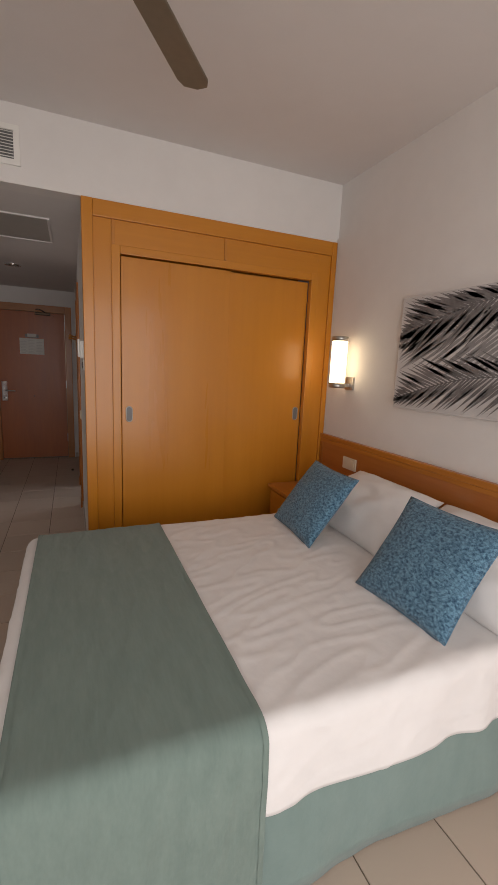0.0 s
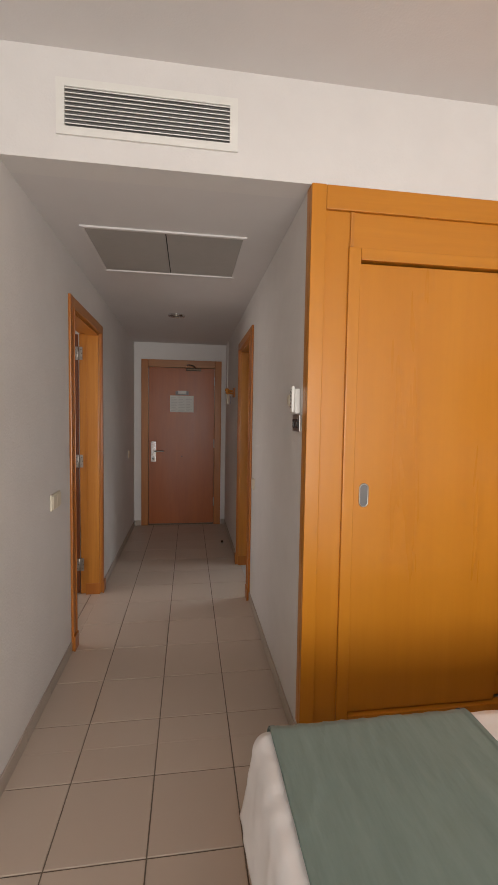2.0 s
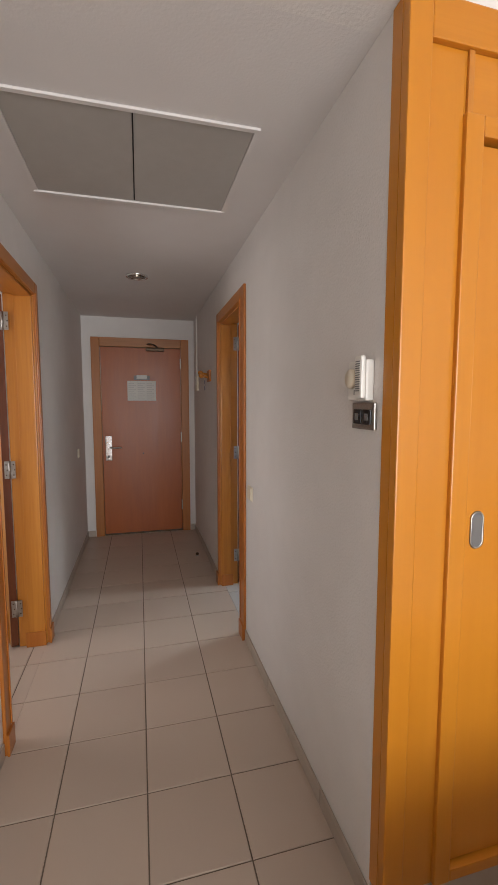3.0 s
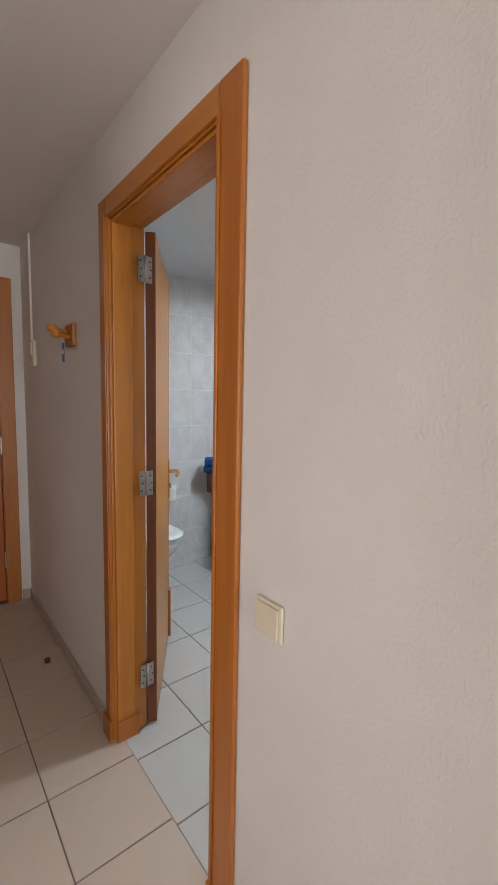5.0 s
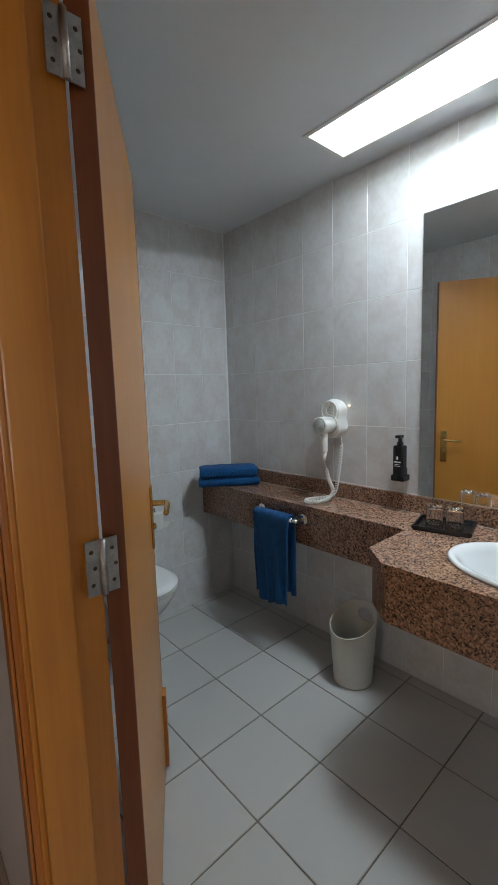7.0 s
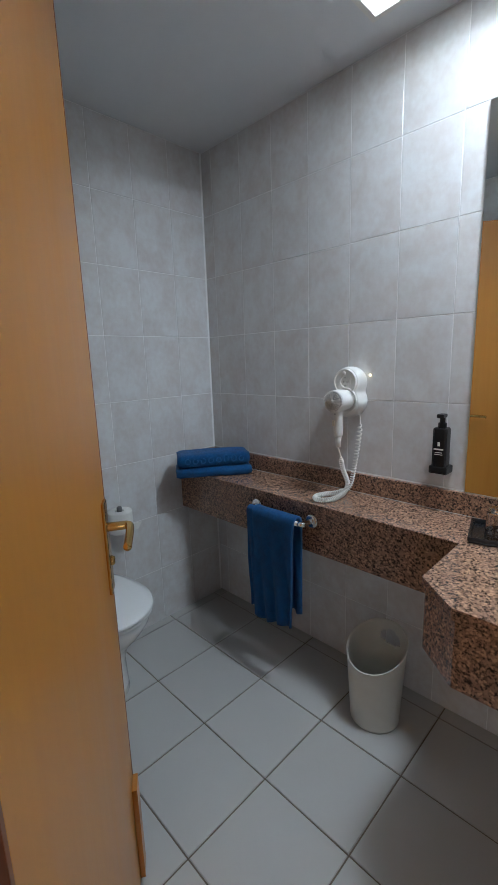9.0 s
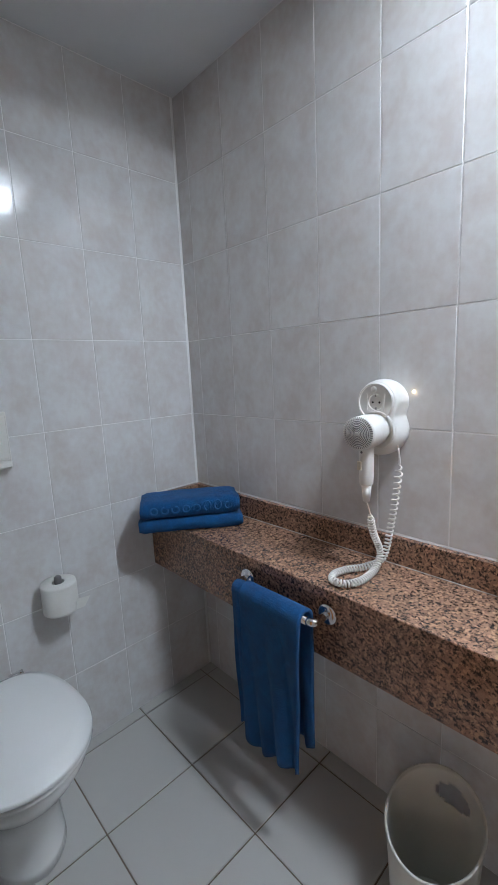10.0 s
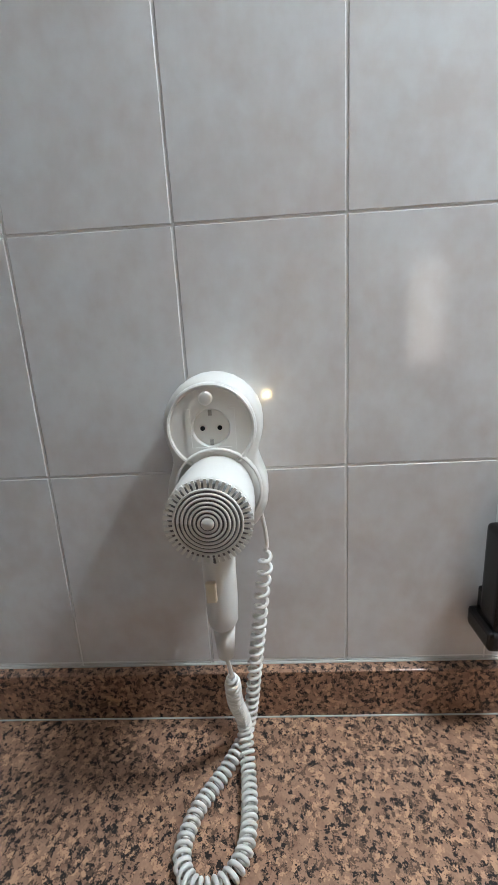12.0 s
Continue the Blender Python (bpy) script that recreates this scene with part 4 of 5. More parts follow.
def frond(root, tip, sag, n, length, width, x, seed):
    rng = random.Random(seed)
    b = bmesh.new()
    r, t = Vector(root), Vector(tip)
    for i in range(n):
        f = (i + 0.5) / n
        p = r.lerp(t, f) + Vector((0, sag * math.sin(f * math.pi)))
        d = (t - r).normalized()
        for s in (1, -1):
            ang = s * radians(24 + 12 * (1 - f) + rng.uniform(-4, 4))
            dr = Vector((d.x * math.cos(ang) - d.y * math.sin(ang), d.x * math.sin(ang) + d.y * math.cos(ang)))
            ln = length * (0.55 + 0.55 * math.sin(math.pi * (0.15 + 0.75 * f))) * rng.uniform(0.85, 1.1)
            wv = Vector((-dr.y, dr.x)) * width
            tipp = p + dr * ln
            while ln > 0.03 and not (P0 < tipp.x < P1 and Q0 < tipp.y < Q1):
                ln *= 0.85
                tipp = p + dr * ln
            if not (P0 < p.x < P1 and Q0 < p.y < Q1):
                continue
            pts = [p - wv * 0.4, p + dr * ln * 0.45 - wv, p + dr * ln, p + dr * ln * 0.45 + wv, p + wv * 0.4]
            pts = [(min(max(q.x, P0 + 0.003), P1 - 0.003), min(max(q.y, Q0 + 0.003), Q1 - 0.003)) for q in pts]
            vs = [b.verts.new((x, q[0], q[1])) for q in pts]
            b.faces.new(vs)
    pts = [r.lerp(t, k / 8) + Vector((0, sag * math.sin(k / 8 * math.pi))) for k in range(9)]
    for p, q in zip(pts, pts[1:]):
        p, q = [(min(max(v.x, P0 + 0.003), P1 - 0.003), min(max(v.y, Q0 + 0.003), Q1 - 0.003)) for v in (p, q)]
        b.faces.new([b.verts.new((x, a, c)) for a, c in ((p[0], p[1] - 0.003), (q[0], q[1] - 0.002), (q[0], q[1] + 0.002), (p[0], p[1] + 0.003))])
    return b


part("printed_frond", frond((2.93, 1.62), (3.92, 1.60), 0.08, 34, 0.40, 0.0105, XH - 0.0268, 4), FROND2, pc, "mid-grey printed palm frond")
part("printed_frond", frond((2.90, 1.84), (3.88, 1.66), 0.05, 38, 0.32, 0.011, XH - 0.0274, 7), FROND, pc, "dark printed palm frond")
part("printed_frond", frond((2.90, 1.46), (3.86, 1.30), 0.06, 36, 0.28, 0.009, XH - 0.0281, 9), FROND, pc, "dark printed palm frond")

# ceiling fan
fx, fy = 0.62, 3.05
fan = thing("ceiling_fan", (fx, fy, 2.44), "brown three-bladed ceiling fan, at rest", "ceiling fan")
part("rod", lathe([(0.012, 2.56), (0.012, 2.74)], 12, (fx, fy, 0)), BRONZE, fan)
part("canopy", lathe([(0.02, 2.70), (0.06, 2.74), (0.065, ZR - 0.001)], 24, (fx, fy, 0)), BRONZE, fan, smooth=True)
part("motor", lathe([(0.05, 2.455), (0.085, 2.475), (0.09, 2.54), (0.06, 2.56)], 28, (fx, fy, 0)), BRONZE, fan, smooth=True)
for k in range(3):
    m = Matrix.Translation((fx, fy, 2.50)) @ Matrix.Rotation(radians(54 + 120 * k), 4, "Z") @ Matrix.Rotation(radians(8), 4, "X")
    bl = prism([(0.16, -0.05), (0.64, -0.062), (0.68, -0.045), (0.695, 0.0), (0.68, 0.05), (0.64, 0.062), (0.16, 0.05)], -0.004, 0.004, 0.002)
    part("blade", turned(bl, m), FANW, fan)
    part("blade_iron", turned(box(0.07, 0.22, -0.018, 0.018, 0.0045, 0.010, 0.002), m), BRONZE, fan)

# ---- bathroom: counter ----
CZ = 0.81
CF = 2.040
SKX, SKY, SRX, SRY = 1.935, 6.545, 0.20, 0.285
ct = thing("granite_counter", (2.05, 7.1, 0.60), "pink-brown speckled granite washbasin counter with upstand", "counter")
XE = XB - 0.0028
part("shelf_top", box(CF - 0.012, XE, 7.051, YB - 0.0035, CZ - 0.03, CZ, 0.003), GRANITE, ct)
part("shelf_apron", box(CF, CF + 0.025, 7.051, YB - 0.0035, 0.60, CZ - 0.031, 0.002), GRANITE, ct)
outline = [(XE, 7.05), (1.765, 7.05), (1.672, 6.945), (1.672, 5.75), (XE, 5.75)]
apron_line = [(1.787, 7.05), (1.779, 7.045), (1.687, 6.941), (1.687, 5.75)]


def outline_hit(ang):
    c, s = math.cos(ang), math.sin(ang)
    best = None
    for (ax, ay), (bx_, by_) in zip(outline, outline[1:] + outline[:1]):
        ex, ey = bx_ - ax, by_ - ay
        den = c * ey - s * ex
        if abs(den) < 1e-9:
            continue
        t = ((ax - SKX) * ey - (ay - SKY) * ex) / den
        u = ((ax - SKX) * s - (ay - SKY) * c) / den
        if t > 0 and -1e-6 <= u <= 1 + 1e-6 and (best is None or t < best):
            best = t
    return SKX + c * best, SKY + s * best


angs = sorted([2 * math.pi * i / 64 for i in range(64)] + [math.atan2(y - SKY, x - SKX) % (2 * math.pi) for x, y in outline])
bm = bmesh.new()
ringsv = []
for a in angs:
    r = SRX * SRY / math.hypot(SRY * math.cos(a), SRX * math.sin(a)) * 0.96
    ex, ey = SKX + r * math.cos(a), SKY + r * math.sin(a)
    ox, oy = outline_hit(a)
    ringsv.append([bm.verts.new(p) for p in ((ex, ey, CZ - 0.03), (ex, ey, CZ), (ox, oy, CZ), (ox, oy, CZ - 0.03))])
for p, q in zip(ringsv, ringsv[1:] + ringsv[:1]):
    for k in range(4):
        bm.faces.new((p[k], q[k], q[(k + 1) % 4], p[(k + 1) % 4]))
bmesh.ops.recalc_face_normals(bm, faces=bm.faces[:])
part("basin_top", bm, GRANITE, ct)
bm = bmesh.new()
for (x0, y0), (x1, y1) in zip(apron_line, apron_line[1:]):
    n = Vector((y1 - y0, x0 - x1)).normalized() * -0.022
    vs = [(x0, y0), (x1, y1), (x1 + n.x, y1 + n.y), (x0 + n.x, y0 + n.y)]
    join(bm, prism(vs, 0.60, CZ - 0.031))
part("basin_apron", bm, GRANITE, ct)
part("basin_apron_return", box(1.808, CF - 0.001, 7.028, 7.049, 0.60, CZ - 0.031, 0.002), GRANITE, ct)
part("upstand", box(XE - 0.02, XE, 5.75, YB - 0.028, CZ + 0.0005, 0.889, 0.002), GRANITE, ct)
part("upstand", box(CF - 0.008, XE, YB - 0.0275, YB - 0.0035, CZ + 0.0005, 0.889, 0.002), GRANITE, ct)
part("sealant", tube([Vector((XE - 0.002, 5.76, 0.8895)), Vector((XE - 0.002, YB - 0.03, 0.8895))], 0.0018, 6), SEAL, ct)
part("sealant", tube([Vector((XE - 0.022, 6.0, CZ + 0.002)), Vector((XE - 0.022, YB - 0.03, CZ + 0.001))], 0.0011, 6), SEAL, ct)

bs = thing("washbasin", (SKX, SKY, 0.70), "white oval ceramic washbasin set in the counter", "washbasin")
prof = [(1.0, CZ + 0.0005), (1.02, CZ + 0.006), (0.99, CZ + 0.014), (0.93, CZ + 0.013), (0.87, CZ - 0.01), (0.74, CZ - 0.08), (0.5, CZ - 0.135), (0.12, CZ - 0.15)]
part("bowl", turned(lathe([(r, z) for r, z in prof] + [(0.1, CZ - 0.165), (0.55, CZ - 0.15), (0.80, CZ - 0.09), (0.93, CZ - 0.02), (0.94, CZ + 0.0005), (1.0, CZ + 0.0005)], 64, closed=True),
                    Matrix.Translation((SKX, SKY, 0)) @ Matrix.Diagonal((SRX, SRY, 1, 1))), CERAMIC, bs, smooth=True)
part("drain", lathe([(0.022, 0), (0.022, 0.004), (0.012, 0.005)], 20, (SKX, SKY, CZ - 0.151)), CHROME, bs, smooth=True)
part("tap_body", lathe([(0.024, CZ + 0.004), (0.022, CZ + 0.03), (0.02, CZ + 0.10), (0.017, CZ + 0.115)], 24, (2.195, SKY, 0)), CHROME, bs, smooth=True)
part("spout", tube(smooth_path([(2.195, SKY, CZ + 0.075), (2.14, SKY, CZ + 0.095), (2.07, SKY, CZ + 0.085), (2.06, SKY, CZ + 0.07)], 6), 0.011, 12), CHROME, bs, smooth=True)

bmir = thing("bathroom_mirror", (XB, 6.5, 0.89), "large frameless mirror above the washbasin", "mirror")
part("glass", box(XB - 0.0095, XB - 0.003, 5.85, 7.125, 0.892, 2.093), MIRROR, bmir)

lt = thing("ceiling_light", (2.0275, 6.805, ZB), "lit recessed fluorescent ceiling light", "ceiling light")
part("frame", wall_boxes([(LX0 - 0.014, LX0 + 0.004, LYA - 0.014, LYB + 0.014, ZB - 0.006, ZB - 0.001), (LX1 - 0.004, LX1 + 0.014, LYA - 0.014, LYB + 0.014, ZB - 0.006, ZB - 0.001),
                         (LX0 + 0.004, LX1 - 0.004, LYA - 0.014, LYA + 0.004, ZB - 0.006, ZB - 0.001), (LX0 + 0.004, LX1 - 0.004, LYB - 0.004, LYB + 0.014, ZB - 0.006, ZB - 0.001)]), WPLASTIC, lt)
part("housing", wall_boxes([(LX0, LX0 + 0.004, LYA, LYB, ZB, ZB + 0.14), (LX1 - 0.004, LX1, LYA, LYB, ZB, ZB + 0.14), (LX0 + 0.004, LX1 - 0.004, LYA, LYA + 0.004, ZB, ZB + 0.14), (LX0 + 0.004, LX1 - 0.004, LYB - 0.004, LYB, ZB, ZB + 0.14)]), WPLASTIC, lt)
part("diffuser", box(LX0 + 0.004, LX1 - 0.004, LYA + 0.004, LYB - 0.004, ZB + 0.12, ZB + 0.125), TUBE, lt, "glowing white diffuser")

# ---- bathroom: things ----
hd = thing("hair_dryer", (XB, 7.562, 1.05), "white wall-mounted hair dryer with socket and coiled cord", "hair dryer")
HY, HZ1, HZ2 = 7.562, 1.271, 1.188
XT = XB - 0.0028


def eight(r1, r2, n=48):
    """Outline of the holder: two discs with a soft waist, as (y, z) about the holder."""
    pts = []
    for i in range(n):
        a = 2 * math.pi * i / n
        c, s = math.cos(a), math.sin(a)
        best = 0
        for k in range(200, 0, -1):
            q = Vector((c * k * 0.0006, s * k * 0.0006 + (HZ1 + HZ2) / 2))
            f = math.exp(-((q - Vector((0, HZ1))).length / r1) ** 2 * 3.2) + math.exp(-((q - Vector((0, HZ2))).length / r2) ** 2 * 3.2)
            if f > 0.0408:
                best = k * 0.0006
                break
        pts.append((c * best, s * best + (HZ1 + HZ2) / 2))
    return pts


shape = eight(0.057, 0.060)
bm = bmesh.new()
rings = []
for sx, x in ((0.88, XT), (0.95, XT - 0.012), (1.0, XT - 0.03), (1.0, XT - 0.055), (0.975, XT - 0.071), (0.91, XT - 0.079)):
    rings.append([bm.verts.new((x, HY + y * sx, (HZ1 + HZ2) / 2 + (z - (HZ1 + HZ2) / 2) * sx)) for y, z in shape])
for p, q in zip(rings, rings[1:]):
    for i in range(len(p)):
        bm.faces.new((p[i], p[(i + 1) % len(p)], q[(i + 1) % len(p)], q[i]))
bm.faces.new(rings[-1])
bmesh.ops.recalc_face_normals(bm, faces=bm.faces[:])
part("wall_holder", bm, WPLASTIC, hd, "white figure-eight wall holder", True)
XS = XT - 0.079
part("socket_ring", lathe([(0.050, 0), (0.0495, 0.007), (0.0475, 0.009), (0.0455, 0.0085), (0.0445, 0.0055), (0.0215, 0.0055), (0.0205, 0.0045), (0.0198, 0.0008)], 48, (XS, HY, HZ1), ALONG_MX), WPLASTIC, hd, smooth=False)
part("socket_face", wall_boxes([(XS - 0.0066, XS - 0.0056, HY - 0.027, HY + 0.027, HZ1 - 0.0275, HZ1 - 0.0215), (XS - 0.0066, XS - 0.0056, HY - 0.027, HY - 0.0215, HZ1 - 0.0215, HZ1 + 0.0215), (XS - 0.0066, XS - 0.0056, HY + 0.0215, HY + 0.027, HZ1 - 0.0215, HZ1 + 0.0215)]), WPLASTIC, hd)
for dy in (-0.0095, 0.0095):
    part("socket_hole", lathe([(0.0027, 0), (0.0027, 0.0009)], 12, (XS - 0.0009, HY + dy, HZ1 - 0.001), ALONG_MX), BLACK, hd)
for sg in (1, -1):
    part("earth_clip", box(XS - 0.0045, XS - 0.0009, HY - 0.002, HY + 0.002, HZ1 + sg * 0.0165 - 0.003, HZ1 + sg * 0.0165 + 0.003), STEEL, hd)
part("shaver_button", lathe([(0.0075, 0), (0.0075, 0.003), (0.0055, 0.004)], 20, (XS - 0.0056, HY + 0.003, HZ1 + 0.033), ALONG_MX), WPLASTIC, hd, smooth=True)
part("pilot_light", lathe([(0.0022, 0), (0.0022, 0.0015)], 12, (XT - 0.0008, HY - 0.062, HZ1 + 0.022), ALONG_MX), NIGHT, hd, "small warm glowing pilot light")
part("cradle_hook", turned(lathe([(0.050, 0), (0.050, 0.006), (0.047, 0.008), (0.047, 0.0)], 36, closed=True), Matrix.Translation((XS - 0.002, HY - 0.003, 1.199)) @ ALONG_MX), WPLASTIC, hd, smooth=True)
part("dryer_body", lathe([(0.038, 0), (0.041, 0.02), (0.0425, 0.04), (0.0425, 0.08), (0.0395, 0.087)], 44, (XS - 0.002, HY - 0.003, 1.201), ALONG_MX), WPLASTIC, hd, "round white dryer motor housing", True)
GX = XS - 0.002 - 0.087
part("grille_disc", lathe([(0.0395, 0), (0.037, 0.004), (0.02, 0.007), (0.004, 0.008)], 44, (GX, HY - 0.003, 1.201), ALONG_MX), GPLASTIC, hd, smooth=True)
for r, off in ((0.0085, 0.0083), (0.0125, 0.008), (0.0165, 0.0077), (0.0205, 0.0073), (0.0245, 0.0067), (0.0285, 0.0061), (0.0325, 0.0054)):
    pts = [Vector((GX - off, HY - 0.003 + r * math.cos(a), 1.201 + r * math.sin(a))) for a in [2 * math.pi * k / 40 for k in range(41)]]
    part("grille_ring", tube(pts, 0.0013, 5), WPLASTIC, hd, smooth=True)
part("grille_centre", lathe([(0.006, 0), (0.006, 0.002), (0.004, 0.003)], 20, (GX - 0.0075, HY - 0.003, 1.201), ALONG_MX), WPLASTIC, hd, smooth=True)
bm = bmesh.new()
for k in range(44):
    a = 2 * math.pi * k / 44
    join(bm, turned(box(-0.0014, 0.0014, 0.0335, 0.0425, -0.0014, 0.0014), Matrix.Translation((GX - 0.0035, HY - 0.003, 1.201)) @ Matrix.Rotation(a, 4, "X")))
part("grille_ribs", bm, WPLASTIC, hd)
HX = GX + 0.035
part("handle", turned(lathe([(0.8, 1.063), (0.93, 1.068), (1.0, 1.09), (1.0, 1.13), (1.08, 1.172)], 28), Matrix.Translation((HX, HY - 0.004, 0)) @ Matrix.Diagonal((0.021, 0.0175, 1, 1))), WPLASTIC, hd, smooth=True)
part("slide_switch", box(HX - 0.0265, HX - 0.0205, HY - 0.003, HY + 0.008, 1.105, 1.128, 0.002), CREAM, hd)
part("warning_mark", lathe([(0.003, 0), (0.003, 0.0008)], 14, (HX - 0.0235, HY - 0.004, 1.152), ALONG_MX), GPLASTIC, hd)
part("strain_relief", lathe([(0.009, 1.02), (0.011, 1.04), (0.013, 1.0625)], 16, (HX, HY - 0.004, 0)), WPLASTIC, hd, smooth=True)
path = smooth_path([(HX, HY - 0.004, 1.016), (HX + 0.014, HY - 0.006, 0.98), (2.185, HY - 0.006, 0.925), (2.212, HY - 0.012, 0.862), (2.185, HY - 0.016, CZ + 0.018), (2.13, HY - 0.020, CZ + 0.0125),
                    (2.09, HY - 0.016, CZ + 0.0125), (2.062, HY + 0.004, CZ + 0.0125), (2.058, HY + 0.034, CZ + 0.0125), (2.085, HY + 0.052, CZ + 0.0125), (2.13, HY + 0.042, CZ + 0.0125), (2.18, HY + 0.010, CZ + 0.014),
                    (2.222, HY - 0.016, CZ + 0.035), (2.235, HY - 0.032, 0.945), (2.237, HY - 0.046, 1.05), (2.232, HY - 0.054, 1.115), (2.228, HY - 0.048, 1.165)], 60)
lens = [0.0]
for a, b in zip(path, path[1:]):
    lens.append(lens[-1] + (b - a).length)
total = lens[-1]
coil, ref = [], Vector((0, 1, 0))
for i in range(1, len(path) - 1):
    d = (path[i + 1] - path[i - 1]).normalized()
    ref = (ref - d * ref.dot(d)).normalized()
    side = d.cross(ref)
    s = lens[i]
    amp = 0.0078 * min(max((s - 0.035) / 0.02, 0), 1) * min(max((total - 0.055 - s) / 0.02, 0), 1)
    turns = 0.0
    coil.append((path[i], ref.copy(), side, amp, s))
fine, phase, last = [], 0.0, coil[0][4]
for k in range(len(coil) - 1):
    p, r0, s0, a0, l0 = coil[k]
    q, r1, s1, a1, l1 = coil[k + 1]
    stretch = 0.0082 if l0 < total * 0.62 else 0.0082 + 0.013 * (l0 / total - 0.62) / 0.38
    for m_ in range(2):
        f = m_ / 2
        ph = phase + (l1 - l0) * f / stretch * 2 * math.pi
        fine.append(p.lerp(q, f) + (a0 + (a1 - a0) * f) * (math.cos(ph) * r0.lerp(r1, f) + math.sin(ph) * s0.lerp(s1, f)))
    phase += (l1 - l0) / stretch * 2 * math.pi
part("coiled_cord", tube(fine, 0.0026, 6), WPLASTIC, hd, "white coiled cord resting on the counter", True)

# towel rail and hanging towel
RX, RZ = CF - 0.062, 0.735
rl = thing("towel_rail", (CF, 7.75, 0.70), "chrome towel rail fixed to the granite apron", "towel rail")
for y in (7.90, 7.601):
    part("flange", lathe([(0.029, 0.0005), (0.029, 0.006), (0.022, 0.011)], 28, (CF, y, RZ), ALONG_MX), CHROME, rl, smooth=True)
    part("elbow", tube(smooth_path([(CF - 0.008, y, RZ), (CF - 0.04, y, RZ), (RX + 0.004, y + (0.004 if y < 7.7 else -0.004), RZ), (RX, y + (0.02 if y < 7.7 else -0.02), RZ)], 6), 0.0105, 14), CHROME, rl, smooth=True)
part("bar", lathe([(0.0105, 0), (0.0105, 0.262)], 16, (RX, 7.62, RZ), ALONG_Y), CHROME, rl, smooth=True)


def hang(y0, y1, z_front, z_back, r, seed, wav):
    ltop = math.pi * r
    lf, lb = RZ - z_front, RZ - z_back

    def fn(u, v):
        y = y0 + (y1 - y0) * u
        s = v * (lf + ltop + lb)
        nz = noise.noise(Vector((u * 2.2 + seed, v * 3, 1)))
        if s < lf:
            z, x, n = z_front + s, RX - r, Vector((-1, 0, 0))
            k = (lf - s) / lf
        elif s < lf + ltop:
            a = (s - lf) / r
            z, x, n, k = RZ + r * math.sin(a), RX - r * math.cos(a), Vector((-math.cos(a), 0, math.sin(a))), 0
        else:
            z, x, n = RZ - (s - lf - ltop), RX + r, Vector((1, 0, 0))
            k = (s - lf - ltop) / lb
        w = wav * math.sin(u * 9 + seed + 1.5 * k) * k + 0.014 * nz * (0.25 + k)
        yy = y + (0.5 - u) * 0.03 * k + 0.008 * nz * k
        q = Vector((x, yy, z)) + n * (abs(w) + 0.002)
        q.z += 0.012 * k * math.sin(u * 5 + seed) * (1 if s < lf else 0)
        q.x = min(q.x, CF - 0.006)
        return q
    return grid(34, 80, fn)


ht = thing("hanging_towel", (RX, 7.77, 0.28), "dark blue terry towel folded over the rail", "towel")
thick(part("front_layer", turned(hang(7.625, 7.845, 0.285, 0.325, 0.027, 1, 0.022), Matrix.Identity(4)), TOWEL, ht, smooth=True), 0.010, 1.0)
thick(part("back_layer", turned(hang(7.80, 7.886, 0.295, 0.335, 0.020, 4, 0.010), Matrix.Identity(4)), TOWEL, ht, smooth=True), 0.006, 1.0)

# folded towels
ft = thing("folded_towel", (2.085, 8.262, CZ), "stack of folded blue terry towels with a woven band", "towel")
fm = Matrix.Translation((2.078, 8.242, 0)) @ Matrix.Rotation(radians(-36), 4, "Z")


def towel_fold(w, d, z0, z1, seed):
    b = box(-w / 2, w / 2, -d / 2, d / 2, z0, z1)
    bmesh.ops.subdivide_edges(b, edges=b.edges[:], cuts=18, use_grid_fill=True)
    h = (z1 - z0) / 2
    for v in b.verts:
        k = max(0, -v.co.y - d / 2 + h) / h
        zc = (v.co.z - (z0 + z1) / 2)
        if k > 0:
            zc *= math.sqrt(max(1 - k * k, 0)) * 0.85 + 0.15
        ex = max(0, abs(v.co.x) - w / 2 + h) / h
        zc *= 1 - 0.25 * ex * ex
        v.co.z = (z0 + z1) / 2 + zc
        nn = noise.noise_vector(Vector((v.co.x * 14 + seed, v.co.y * 14, v.co.z * 20)))
        v.co += Vector((nn.x * 0.005, nn.y * 0.005, nn.z * 0.004))
        v.co.z = max(v.co.z, z0)
    return b


part("fold", turned(towel_fold(0.368, 0.142, CZ + 0.001, CZ + 0.05, 1), fm), TOWEL, ft, smooth=True)
part("fold", turned(towel_fold(0.352, 0.138, CZ + 0.0505, CZ + 0.118, 6), fm @ Matrix.Rotation(radians(2), 4, "Z")), TOWEL, ft, smooth=True)
bm = bmesh.new()
for k in range(8):
    cx, hh = -0.128 + k * 0.0372, (0.017 if k in (5, 6) else 0.012)
    arc = [Vector((cx + 0.0115 * math.cos(a), -0.070, CZ + 0.074 + hh + hh * math.sin(a))) for a in [0.6 + (5.2 if k % 3 else 6.28) * q / 16 + k for q in range(17)]]
    join(bm, tube(arc, 0.0033, 6))
part("woven_logo", turned(bm, fm @ Matrix.Rotation(radians(2), 4, "Z")), TOWELB, ft, "slightly paler raised woven mark")

